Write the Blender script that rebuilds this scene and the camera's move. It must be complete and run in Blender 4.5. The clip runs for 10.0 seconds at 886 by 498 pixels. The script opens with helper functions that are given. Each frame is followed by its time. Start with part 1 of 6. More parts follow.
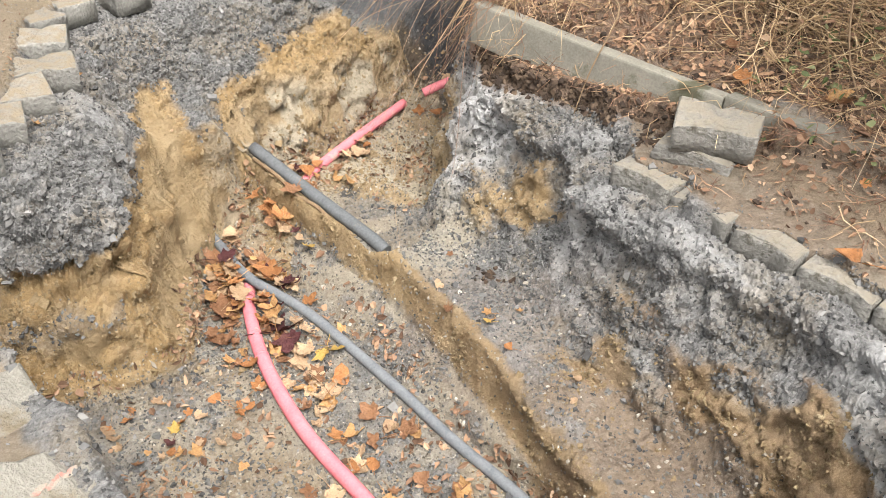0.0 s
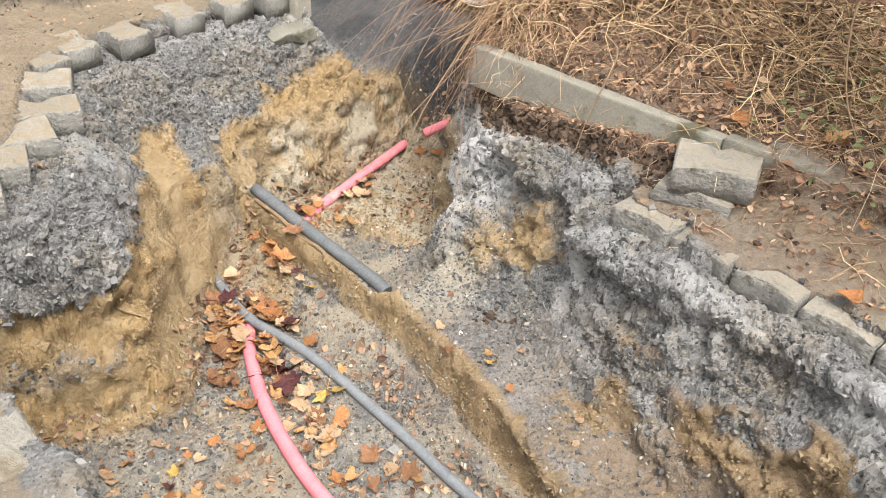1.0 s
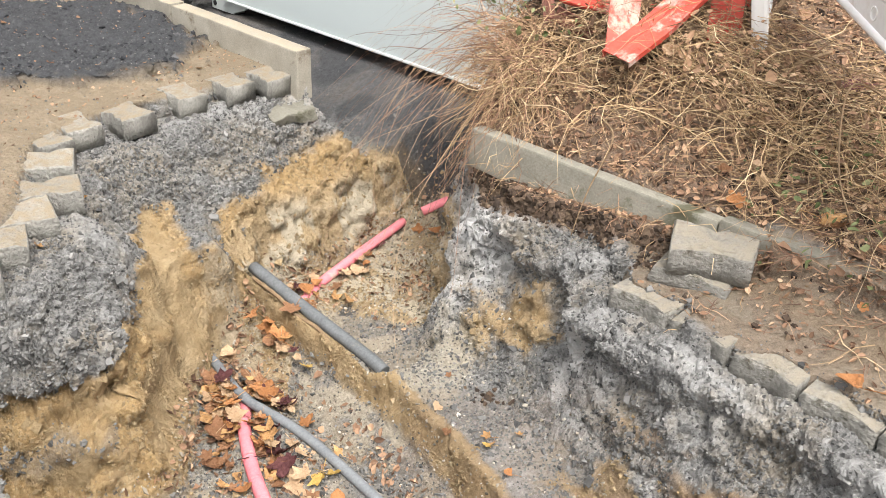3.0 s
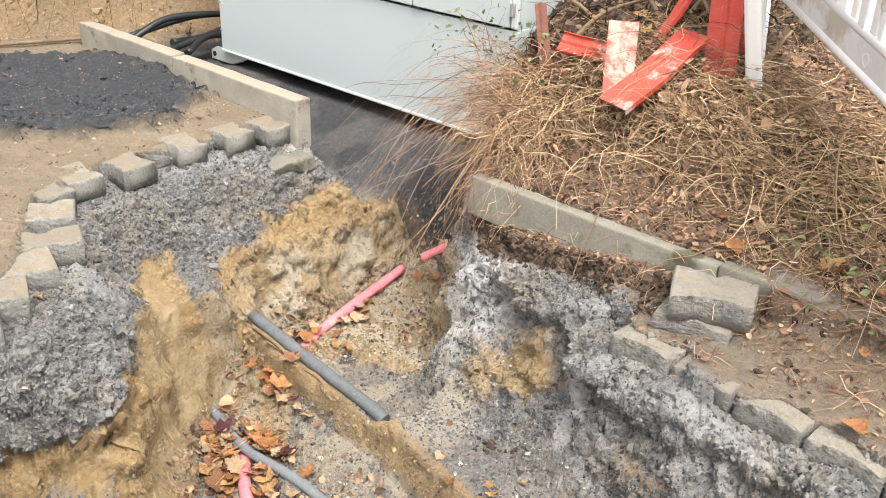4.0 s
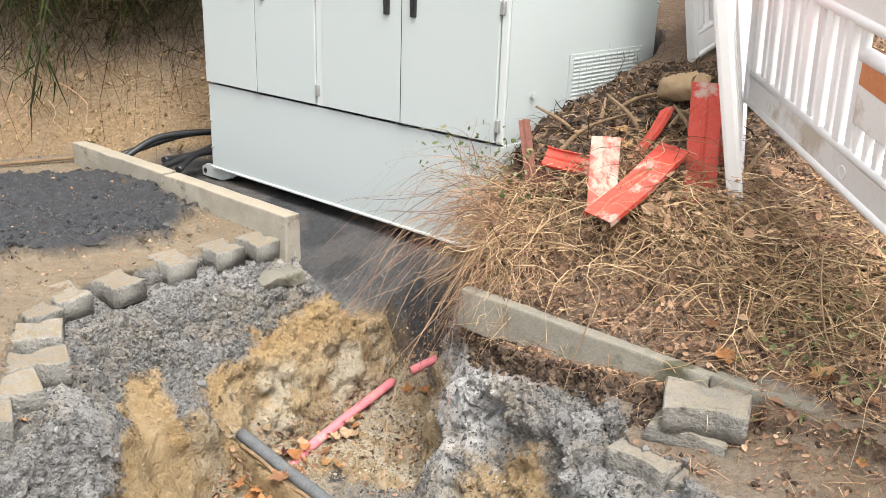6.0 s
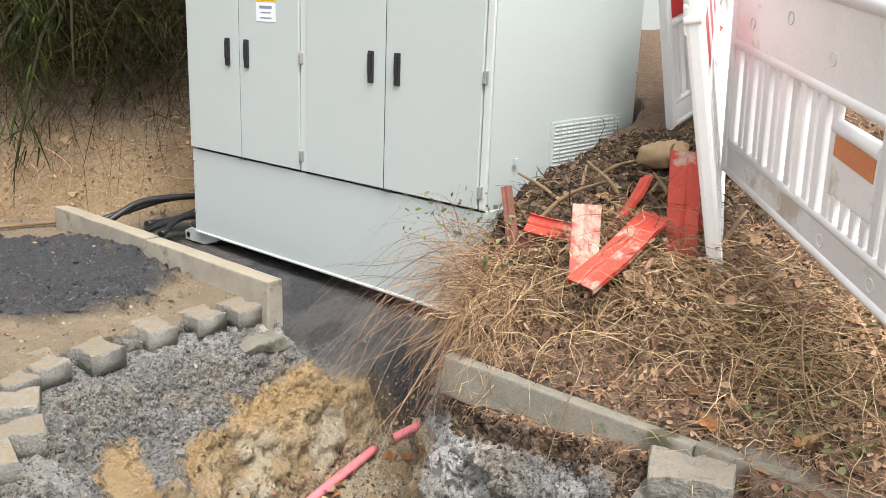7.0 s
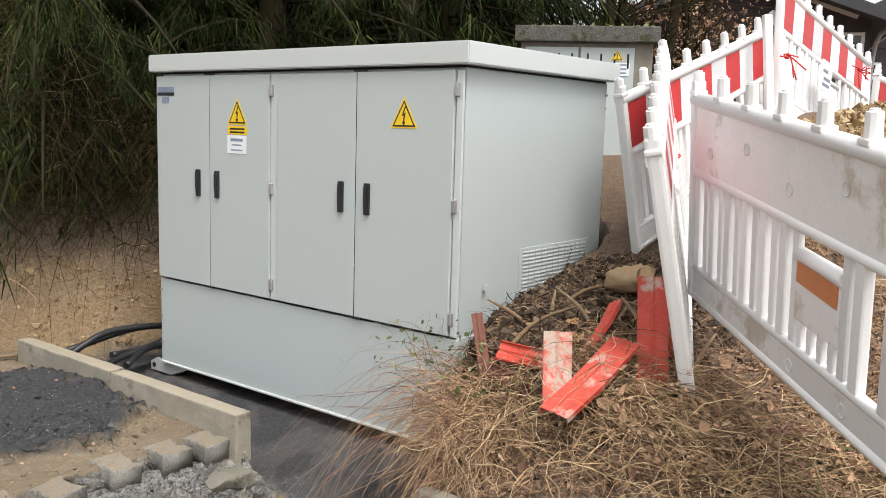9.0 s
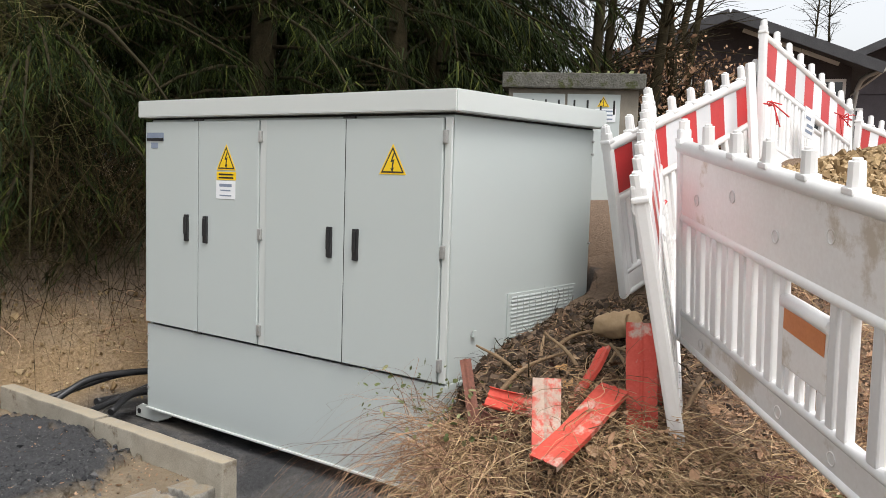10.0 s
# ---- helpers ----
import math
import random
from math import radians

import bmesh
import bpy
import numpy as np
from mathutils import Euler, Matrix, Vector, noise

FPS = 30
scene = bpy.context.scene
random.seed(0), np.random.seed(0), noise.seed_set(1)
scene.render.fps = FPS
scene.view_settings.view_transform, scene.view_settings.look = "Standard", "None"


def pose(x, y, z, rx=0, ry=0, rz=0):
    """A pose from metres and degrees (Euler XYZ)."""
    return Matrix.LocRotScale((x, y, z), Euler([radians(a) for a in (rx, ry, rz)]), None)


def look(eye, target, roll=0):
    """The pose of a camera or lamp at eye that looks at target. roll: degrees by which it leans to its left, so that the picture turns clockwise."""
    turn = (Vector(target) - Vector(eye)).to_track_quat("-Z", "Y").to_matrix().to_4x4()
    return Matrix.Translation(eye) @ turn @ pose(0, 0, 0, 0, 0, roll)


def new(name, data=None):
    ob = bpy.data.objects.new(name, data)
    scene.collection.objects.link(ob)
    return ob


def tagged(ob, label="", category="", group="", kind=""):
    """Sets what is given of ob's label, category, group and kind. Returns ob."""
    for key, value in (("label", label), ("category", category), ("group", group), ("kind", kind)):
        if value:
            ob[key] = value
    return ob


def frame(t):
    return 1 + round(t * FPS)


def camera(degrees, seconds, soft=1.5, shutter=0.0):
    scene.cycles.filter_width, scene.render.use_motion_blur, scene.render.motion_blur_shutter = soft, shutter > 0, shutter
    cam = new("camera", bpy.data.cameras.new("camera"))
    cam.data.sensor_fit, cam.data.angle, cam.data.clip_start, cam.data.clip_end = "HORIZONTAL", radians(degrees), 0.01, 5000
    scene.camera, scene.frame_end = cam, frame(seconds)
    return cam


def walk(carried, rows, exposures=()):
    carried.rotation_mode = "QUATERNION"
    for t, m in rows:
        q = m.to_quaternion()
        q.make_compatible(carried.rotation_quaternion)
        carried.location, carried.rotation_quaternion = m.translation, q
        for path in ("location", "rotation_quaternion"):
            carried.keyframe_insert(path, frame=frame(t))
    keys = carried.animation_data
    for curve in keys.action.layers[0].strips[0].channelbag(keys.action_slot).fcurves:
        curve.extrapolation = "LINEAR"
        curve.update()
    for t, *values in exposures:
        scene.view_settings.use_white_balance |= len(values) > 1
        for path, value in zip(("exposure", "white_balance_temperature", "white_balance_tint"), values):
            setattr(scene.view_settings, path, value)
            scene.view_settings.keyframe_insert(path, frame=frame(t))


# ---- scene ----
cam = camera(53.33, 10.0, soft=0.6)
walk(cam, [
    (0.0, pose(0.011, -0.015, 1.379, 53.474, -2.686, 1.733)),
    (0.5, pose(0.015, -0.012, 1.381, 54.466, -2.562, 1.855)),
    (1.0, pose(0.013, -0.009, 1.391, 55.871, -2.524, 1.752)),
    (1.5, pose(0.013, -0.005, 1.400, 56.917, -2.491, 1.661)),
    (2.0, pose(0.014, -0.001, 1.405, 57.895, -2.569, 1.714)),
    (2.5, pose(0.015, 0.004, 1.411, 59.252, -2.696, 1.755)),
    (4.0, pose(0.002, 0.004, 1.426, 63.437, -2.341, 1.314)),
    (4.5, pose(0.001, 0.006, 1.437, 65.360, -1.878, 0.958)),
    (5.0, pose(-0.001, 0.006, 1.435, 67.177, -1.694, 0.713)),
    (6.5, pose(-0.005, 0.002, 1.461, 72.288, -2.016, -0.184)),
    (7.0, pose(-0.004, 0.004, 1.473, 74.407, -2.149, -0.798)),
    (7.5, pose(-0.006, 0.006, 1.486, 76.477, -2.033, -1.474)),
    (8.0, pose(-0.007, 0.004, 1.496, 78.537, -1.736, -2.026)),
    (8.5, pose(-0.010, 0.007, 1.505, 80.399, -1.648, -2.548)),
    (9.0, pose(-0.016, 0.006, 1.512, 82.186, -1.646, -3.009)),
    (9.5, pose(-0.017, 0.006, 1.519, 83.782, -1.442, -3.399)),
    (10.0, pose(-0.018, 0.003, 1.526, 84.982, -1.719, -3.777)),
], exposures=[(0.0, 1.58), (2.5, 1.58), (5.0, 1.62), (6.5, 1.42), (8.0, 1.14), (10.0, 0.83)])

# ---- daylight: overcast ----
world = bpy.data.worlds.new("overcast_sky")
scene.world = world
world.use_nodes = True
wn = world.node_tree
sky = wn.nodes.new("ShaderNodeTexSky")
sky.sky_type, sky.sun_disc = 'NISHITA', False
sky.sun_elevation, sky.sun_rotation, sky.dust_density = radians(63), radians(159), 4.0
grey_sky = wn.nodes.new("ShaderNodeHueSaturation")
grey_sky.inputs["Saturation"].default_value = 0.18
wn.links.new(sky.outputs[0], grey_sky.inputs["Color"])
wn.links.new(grey_sky.outputs[0], wn.nodes["Background"].inputs["Color"])
wn.nodes["Background"].inputs["Strength"].default_value = 0.15
sun = new("sun", bpy.data.lights.new("sun", 'SUN'))
sun.data.energy, sun.data.angle, sun.data.color = 1.2, radians(25), (1.0, 0.97, 0.93)
sun.matrix_world = look((2.5, -4, 12), (0, 2, 0))

# ---- materials ----
def material(name, rough=0.8, metal=0.0, spec=0.3):
    m = bpy.data.materials.new(name)
    m.use_nodes = True
    b = m.node_tree.nodes["Principled BSDF"]
    b.inputs["Roughness"].default_value, b.inputs["Metallic"].default_value = rough, metal
    b.inputs["Specular IOR Level"].default_value = spec
    return m, m.node_tree, b


def noise_node(nt, scale, detail=6.0, rough=0.6, coords="Object"):
    tc = nt.nodes.new("ShaderNodeTexCoord")
    n = nt.nodes.new("ShaderNodeTexNoise")
    n.inputs["Scale"].default_value, n.inputs["Detail"].default_value, n.inputs["Roughness"].default_value = scale, detail, rough
    nt.links.new(tc.outputs[coords], n.inputs["Vector"])
    return n.outputs["Fac"]


def ramp(nt, fac, stops):
    r = nt.nodes.new("ShaderNodeValToRGB")
    while len(r.color_ramp.elements) < len(stops):
        r.color_ramp.elements.new(0.5)
    for e, (p, c) in zip(r.color_ramp.elements, stops):
        e.position, e.color = p, (*c, 1)
    nt.links.new(fac, r.inputs[0])
    return r.outputs[0]


def mix(nt, fac, a, b, mode='MIX'):
    m = nt.nodes.new("ShaderNodeMix")
    m.data_type, m.blend_type = 'RGBA', mode
    for sock, v in ((m.inputs[0], fac), (m.inputs[6], a), (m.inputs[7], b)):
        if isinstance(v, (int, float)):
            sock.default_value = v
        elif isinstance(v, tuple):
            sock.default_value = (*v, 1)
        else:
            nt.links.new(v, sock)
    return m.outputs[2]


def bump(nt, b, fac, strength, dist):
    n = nt.nodes.new("ShaderNodeBump")
    n.inputs["Strength"].default_value, n.inputs["Distance"].default_value = strength, dist
    nt.links.new(fac, n.inputs["Height"])
    nt.links.new(n.outputs[0], b.inputs["Normal"])


def attr(nt, name):
    a = nt.nodes.new("ShaderNodeAttribute")
    a.attribute_name = name
    return a.outputs["Fac"]


def speckled(name, dark, light, scale=8, fine=90, rough=0.85, bumpy=0.4, dist=0.004, dirt=None, dirt_at=0.6, metal=0.0, spec=0.3, vary=0.25):
    """Two scales of variation between two colours, optional dirt, a tone of its own per object, and bump."""
    m, nt, b = material(name, rough, metal, spec)
    big, small = noise_node(nt, scale), noise_node(nt, fine, 4)
    c = ramp(nt, big, [(0.3, dark), (0.7, light)])
    c = mix(nt, 0.5, c, ramp(nt, small, [(0.3, dark), (0.7, light)]))
    if dirt:
        c = mix(nt, ramp(nt, noise_node(nt, scale * 0.6, 8, 0.7), [(dirt_at, (0, 0, 0)), (dirt_at + 0.08, (1, 1, 1))]), c, dirt)
    info = nt.nodes.new("ShaderNodeObjectInfo")
    tone = ramp(nt, info.outputs["Random"], [(0, (1 - vary,) * 3), (1, (1.0, 1.0, 1.0))])
    c = mix(nt, 1.0, c, tone, 'MULTIPLY')
    nt.links.new(c, b.inputs["Base Color"])
    bump(nt, b, small, bumpy, dist)
    return m


def island_toned(name, stops, rough=0.8, bumpy=0.3, spec=0.3):
    """For stuff: each loose piece takes its tone at random."""
    m, nt, b = material(name, rough, 0, spec)
    g = nt.nodes.new("ShaderNodeNewGeometry")
    c = ramp(nt, g.outputs["Random Per Island"], stops)
    c = mix(nt, 0.35, c, ramp(nt, noise_node(nt, 60, 5), [(0.3, (0.02, 0.018, 0.015)), (0.75, (0.5, 0.47, 0.42))]), 'SOFT_LIGHT')
    nt.links.new(c, b.inputs["Base Color"])
    if bumpy:
        bump(nt, b, noise_node(nt, 200, 4), bumpy, 0.002)
    return m


def soil_material():
    m, nt, b = material("dug_soil", 0.95, 0, 0.15)
    fine, mid, big = noise_node(nt, 300, 6, 0.7), noise_node(nt, 38, 9, 0.72), noise_node(nt, 5, 6)
    gravel = ramp(nt, mid, [(0.28, (0.11, 0.107, 0.103)), (0.5, (0.26, 0.253, 0.242)), (0.72, (0.45, 0.438, 0.415))])
    gravel = mix(nt, 0.55, gravel, ramp(nt, fine, [(0.36, (0.05, 0.049, 0.048)), (0.52, (0.27, 0.262, 0.247)), (0.66, (0.58, 0.563, 0.53))]))
    clay = ramp(nt, mid, [(0.25, (0.25, 0.155, 0.065)), (0.5, (0.47, 0.32, 0.15)), (0.75, (0.64, 0.48, 0.275))])
    clay = mix(nt, 0.42, clay, ramp(nt, fine, [(0.34, (0.16, 0.10, 0.046)), (0.66, (0.64, 0.49, 0.29))]))
    clay = mix(nt, ramp(nt, big, [(0.45, (0, 0, 0)), (0.6, (0.5, 0.5, 0.5))]), clay, (0.45, 0.37, 0.26))
    pale = mix(nt, 0.5, ramp(nt, mid, [(0.3, (0.38, 0.325, 0.235)), (0.7, (0.65, 0.575, 0.44))]), ramp(nt, fine, [(0.33, (0.24, 0.21, 0.165)), (0.67, (0.72, 0.66, 0.57))]))
    sand = ramp(nt, mid, [(0.3, (0.20, 0.155, 0.10)), (0.55, (0.34, 0.27, 0.185)), (0.75, (0.47, 0.40, 0.305))])
    sand = mix(nt, ramp(nt, big, [(0.42, (0, 0, 0)), (0.62, (0.75, 0.75, 0.75))]), sand, (0.21, 0.155, 0.095))
    sand = mix(nt, 0.4, sand, ramp(nt, fine, [(0.3, (0.17, 0.13, 0.09)), (0.7, (0.55, 0.48, 0.38))]))
    sand = mix(nt, 1.0, sand, (0.73, 0.71, 0.68), 'MULTIPLY')
    humus = mix(nt, 0.5, ramp(nt, mid, [(0.3, (0.06, 0.042, 0.03)), (0.7, (0.30, 0.205, 0.145))]), ramp(nt, fine, [(0.35, (0.045, 0.032, 0.024)), (0.7, (0.42, 0.30, 0.21))]))
    tar = mix(nt, 0.5, ramp(nt, mid, [(0.3, (0.022, 0.023, 0.026)), (0.7, (0.075, 0.076, 0.08))]), ramp(nt, fine, [(0.35, (0.02, 0.02, 0.022)), (0.72, (0.13, 0.13, 0.13))]))
    tc = nt.nodes.new("ShaderNodeTexCoord")
    cells = []
    for scale in (62, 150):
        v = nt.nodes.new("ShaderNodeTexVoronoi")
        v.inputs["Scale"].default_value = scale
        warp = nt.nodes.new("ShaderNodeVectorMath")
        warp.operation = 'ADD'
        nt.links.new(tc.outputs["Object"], warp.inputs[0])
        jitter = nt.nodes.new("ShaderNodeTexNoise")
        jitter.inputs["Scale"].default_value = scale * 0.8
        shift = nt.nodes.new("ShaderNodeVectorMath")
        shift.operation = 'SCALE'
        shift.inputs["Scale"].default_value = 0.8 / scale
        nt.links.new(tc.outputs["Object"], jitter.inputs["Vector"]), nt.links.new(jitter.outputs["Color"], shift.inputs[0])
        nt.links.new(shift.outputs[0], warp.inputs[1]), nt.links.new(warp.outputs[0], v.inputs["Vector"])
        cells.append(v)
    pebble = ramp(nt, cells[0].outputs["Color"], [(0.15, (0.10, 0.098, 0.093)), (0.5, (0.25, 0.243, 0.23)), (0.85, (0.48, 0.467, 0.44))])
    pebble2 = ramp(nt, cells[1].outputs["Color"], [(0.15, (0.10, 0.098, 0.093)), (0.5, (0.26, 0.253, 0.239)), (0.85, (0.50, 0.486, 0.457))])
    gravel = mix(nt, 0.55, gravel, mix(nt, 0.5, pebble, pebble2))
    crumb = ramp(nt, cells[0].outputs["Color"], [(0.1, (0.19, 0.12, 0.055)), (0.5, (0.41, 0.28, 0.14)), (0.9, (0.6, 0.46, 0.28))])
    clay = mix(nt, 0.38, clay, crumb)
    clay = mix(nt, ramp(nt, noise_node(nt, 3.1, 5), [(0.48, (0, 0, 0)), (0.62, (0.4, 0.4, 0.4))]), clay, (0.27, 0.175, 0.08))
    gravel = mix(nt, 1.0, gravel, (0.69, 0.692, 0.697), 'MULTIPLY')
    gravel = mix(nt, attr(nt, "dust"), gravel, mix(nt, 0.7, (0.30, 0.293, 0.28), gravel, 'SCREEN'))
    gravel = mix(nt, ramp(nt, noise_node(nt, 4.3, 7, 0.65), [(0.46, (0, 0, 0)), (0.68, (0.5, 0.5, 0.5))]), gravel, (0.30, 0.235, 0.15))
    trowelled = ramp(nt, noise_node(nt, 14, 5), [(0.3, (0.34, 0.25, 0.14)), (0.7, (0.47, 0.37, 0.235))])
    clay = mix(nt, attr(nt, "smear"), clay, mix(nt, 0.2, trowelled, clay))
    clay = mix(nt, 1.0, clay, (0.78, 0.755, 0.72), 'MULTIPLY')
    pale = mix(nt, 1.0, pale, (0.80, 0.79, 0.76), 'MULTIPLY')
    c = mix(nt, attr(nt, "clay"), gravel, clay)
    c = mix(nt, attr(nt, "pale"), c, pale)
    c = mix(nt, attr(nt, "sand"), c, sand)
    c = mix(nt, attr(nt, "humus"), c, humus)
    c = mix(nt, attr(nt, "tar"), c, tar)
    nt.links.new(c, b.inputs["Base Color"])
    h = nt.nodes.new("ShaderNodeMath")
    h.operation = 'ADD'
    nt.links.new(fine, h.inputs[0]), nt.links.new(mid, h.inputs[1])
    deep = nt.nodes.new("ShaderNodeMath")
    deep.operation = 'MULTIPLY_ADD'
    deep.inputs[1].default_value = -0.9
    nt.links.new(cells[0].outputs["Distance"], deep.inputs[0]), nt.links.new(h.outputs[0], deep.inputs[2])
    bump(nt, b, deep.outputs[0], 0.7, 0.016)
    return m


SOIL = soil_material()
CONCRETE = speckled("weathered_concrete", (0.20, 0.178, 0.142), (0.38, 0.345, 0.282), 9, 160, 0.9, 0.5, 0.004, (0.15, 0.12, 0.085), 0.62)
PAVER = speckled("pale_concrete_paver", (0.20, 0.19, 0.165), (0.39, 0.37, 0.33), 11, 90, 0.92, 1.0, 0.012, (0.17, 0.15, 0.115), 0.57)
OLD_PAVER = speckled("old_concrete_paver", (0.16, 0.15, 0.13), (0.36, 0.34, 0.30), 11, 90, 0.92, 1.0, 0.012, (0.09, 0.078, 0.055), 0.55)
SLAB = speckled("bleached_concrete_slab", (0.19, 0.175, 0.14), (0.35, 0.325, 0.275), 7, 130, 0.92, 0.9, 0.010, (0.19, 0.155, 0.105), 0.53)


def dust_tops(m, colour):
    """Sand and soil trodden into the upper faces of a material's pieces."""
    nt = m.node_tree
    b = nt.nodes["Principled BSDF"]
    was = b.inputs["Base Color"].links[0].from_socket
    g, sep = nt.nodes.new("ShaderNodeNewGeometry"), nt.nodes.new("ShaderNodeSeparateXYZ")
    nt.links.new(g.outputs["Normal"], sep.inputs[0])
    up = nt.nodes.new("ShaderNodeMath")
    up.operation = 'MULTIPLY'
    nt.links.new(ramp(nt, sep.outputs["Z"], [(0.6, (0, 0, 0)), (0.85, (1, 1, 1))]), up.inputs[0])
    nt.links.new(ramp(nt, noise_node(nt, 17, 6, 0.7), [(0.38, (0.15, 0.15, 0.15)), (0.58, (0.95, 0.95, 0.95))]), up.inputs[1])
    nt.links.new(mix(nt, up.outputs[0], was, colour), b.inputs["Base Color"])


dust_tops(PAVER, (0.255, 0.204, 0.138))
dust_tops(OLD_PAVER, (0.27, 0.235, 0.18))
dust_tops(CONCRETE, (0.30, 0.255, 0.185))
EDGING = speckled("mossy_edging_concrete", (0.15, 0.14, 0.11), (0.29, 0.27, 0.22), 7, 150, 0.92, 0.5, 0.004, (0.10, 0.095, 0.06), 0.56)
HUMUS = island_toned("dark_soil_crumbs", [(0.0, (0.03, 0.02, 0.014)), (0.6, (0.09, 0.06, 0.04)), (1.0, (0.19, 0.135, 0.09))])
PAINTED = speckled("grey_painted_metal", (0.44, 0.482, 0.472), (0.468, 0.508, 0.498), 1.2, 400, 0.42, 0.02, 0.0005, None, 0.6, 0, 0.4, 0.0)
ROOF_METAL = speckled("pale_roof_sheet", (0.50, 0.53, 0.515), (0.54, 0.565, 0.55), 1.5, 300, 0.45, 0.02, 0.0005, None, 0.6, 0, 0.4, 0.0)
BLACK = speckled("black_plastic", (0.012, 0.012, 0.013), (0.03, 0.03, 0.032), 20, 200, 0.45, 0.1, 0.001, None, 0.6, 0, 0.45)
# near-black for seams and slots, and for shade painted into gaps
DARK_GAP = speckled("dark_gap_shade", (0.02, 0.02, 0.02), (0.035, 0.035, 0.035), 5, 80, 0.8, 0.1, 0.001)
STEEL = speckled("galvanised_steel", (0.36, 0.36, 0.35), (0.55, 0.55, 0.53), 30, 200, 0.5, 0.1, 0.001, (0.3, 0.24, 0.17), 0.6, 0.6)
PINK = speckled("dusty_red_conduit", (0.66, 0.16, 0.19), (0.78, 0.27, 0.29), 12, 120, 0.6, 0.15, 0.001, (0.55, 0.36, 0.30), 0.62, 0, 0.35, 0.05)
PIPE_GREY = speckled("dusty_black_pipe", (0.12, 0.13, 0.14), (0.27, 0.28, 0.285), 16, 120, 0.65, 0.25, 0.001, (0.36, 0.33, 0.28), 0.62)
DRAIN = speckled("dark_drain_plastic", (0.085, 0.09, 0.095), (0.20, 0.205, 0.205), 14, 120, 0.6, 0.25, 0.001, (0.30, 0.27, 0.22), 0.62)
MOSSY_ROOF = speckled("mossy_roof_concrete", (0.07, 0.068, 0.058), (0.2, 0.195, 0.17), 14, 60, 0.95, 0.9, 0.012, (0.07, 0.075, 0.03), 0.52)
RED_PAINT = speckled("chipped_red_paint", (0.55, 0.06, 0.04), (0.74, 0.13, 0.09), 9, 80, 0.6, 0.25, 0.001, (0.60, 0.47, 0.39), 0.55, 0, 0.25)
RED_WORN = speckled("worn_red_paint", (0.40, 0.29, 0.23), (0.58, 0.46, 0.38), 14, 80, 0.7, 0.25, 0.001, (0.58, 0.11, 0.08), 0.47)
RUST = speckled("rusty_brown_steel", (0.10, 0.04, 0.03), (0.22, 0.09, 0.06), 15, 90, 0.8, 0.3, 0.001)
FENCE_WHITE = speckled("weathered_white_plastic", (0.84, 0.83, 0.82), (0.90, 0.898, 0.89), 5, 60, 0.5, 0.1, 0.001, (0.52, 0.46, 0.38), 0.66, 0, 0.35)
FENCE_DIRTY = speckled("stained_white_plastic", (0.80, 0.77, 0.74), (0.90, 0.885, 0.865), 4, 60, 0.6, 0.1, 0.001, (0.58, 0.51, 0.42), 0.54, 0, 0.3)
STRIPE_RED = speckled("reflective_red_film", (0.52, 0.03, 0.035), (0.62, 0.05, 0.05), 8, 100, 0.4, 0.05, 0.001)
STRIPE_WHITE = speckled("reflective_white_film", (0.74, 0.76, 0.79), (0.80, 0.81, 0.83), 8, 100, 0.4, 0.05, 0.001)
ORANGE = speckled("faded_orange_film", (0.62, 0.20, 0.07), (0.74, 0.29, 0.11), 8, 100, 0.5, 0.05, 0.001, (0.6, 0.5, 0.42), 0.66)
YELLOW = speckled("yellow_sign_film", (0.80, 0.52, 0.01), (0.84, 0.57, 0.02), 8, 100, 0.4, 0.0, 0.001, None, 0.6, 0, 0.4, 0.0)
WHITE_FILM = speckled("white_sign_film", (0.74, 0.76, 0.78), (0.79, 0.80, 0.82), 8, 100, 0.4, 0.0, 0.001, None, 0.6, 0, 0.4, 0.0)
PRINT = speckled("grey_blue_print", (0.18, 0.22, 0.30), (0.25, 0.29, 0.36), 8, 100, 0.6, 0.0, 0.001, None, 0.6, 0, 0.3, 0.0)
WOOD = speckled("rough_dead_wood", (0.16, 0.10, 0.055), (0.34, 0.235, 0.14), 20, 120, 0.9, 0.5, 0.003)
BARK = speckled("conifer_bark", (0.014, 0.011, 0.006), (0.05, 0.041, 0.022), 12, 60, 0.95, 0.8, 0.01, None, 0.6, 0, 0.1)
CUT_WOOD = speckled("pale_cut_wood", (0.42, 0.28, 0.15), (0.58, 0.42, 0.26), 10, 60, 0.85, 0.3, 0.002)
STONES = island_toned("crushed_stone", [(0.0, (0.075, 0.074, 0.073)), (0.4, (0.145, 0.142, 0.137)), (0.93, (0.225, 0.22, 0.21)), (1.0, (0.31, 0.30, 0.285))], 0.95, 0.3, 0.1)
TAR_CRUMBS = island_toned("asphalt_crumbs", [(0.0, (0.018, 0.019, 0.022)), (0.6, (0.045, 0.046, 0.05)), (1.0, (0.11, 0.11, 0.112))], 0.7)
CLODS = island_toned("clay_crumbs", [(0.0, (0.19, 0.125, 0.06)), (0.6, (0.34, 0.245, 0.13)), (1.0, (0.50, 0.39, 0.245))])
TRENCH_STONES = island_toned("mixed_pebbles", [(0.0, (0.10, 0.085, 0.065)), (0.45, (0.23, 0.20, 0.16)), (0.85, (0.36, 0.32, 0.26)), (1.0, (0.52, 0.48, 0.41))])
MARK = speckled("faded_red_spray", (0.36, 0.15, 0.12), (0.42, 0.25, 0.20), 30, 120, 0.9, 0.5, 0.004, (0.33, 0.29, 0.23), 0.44)
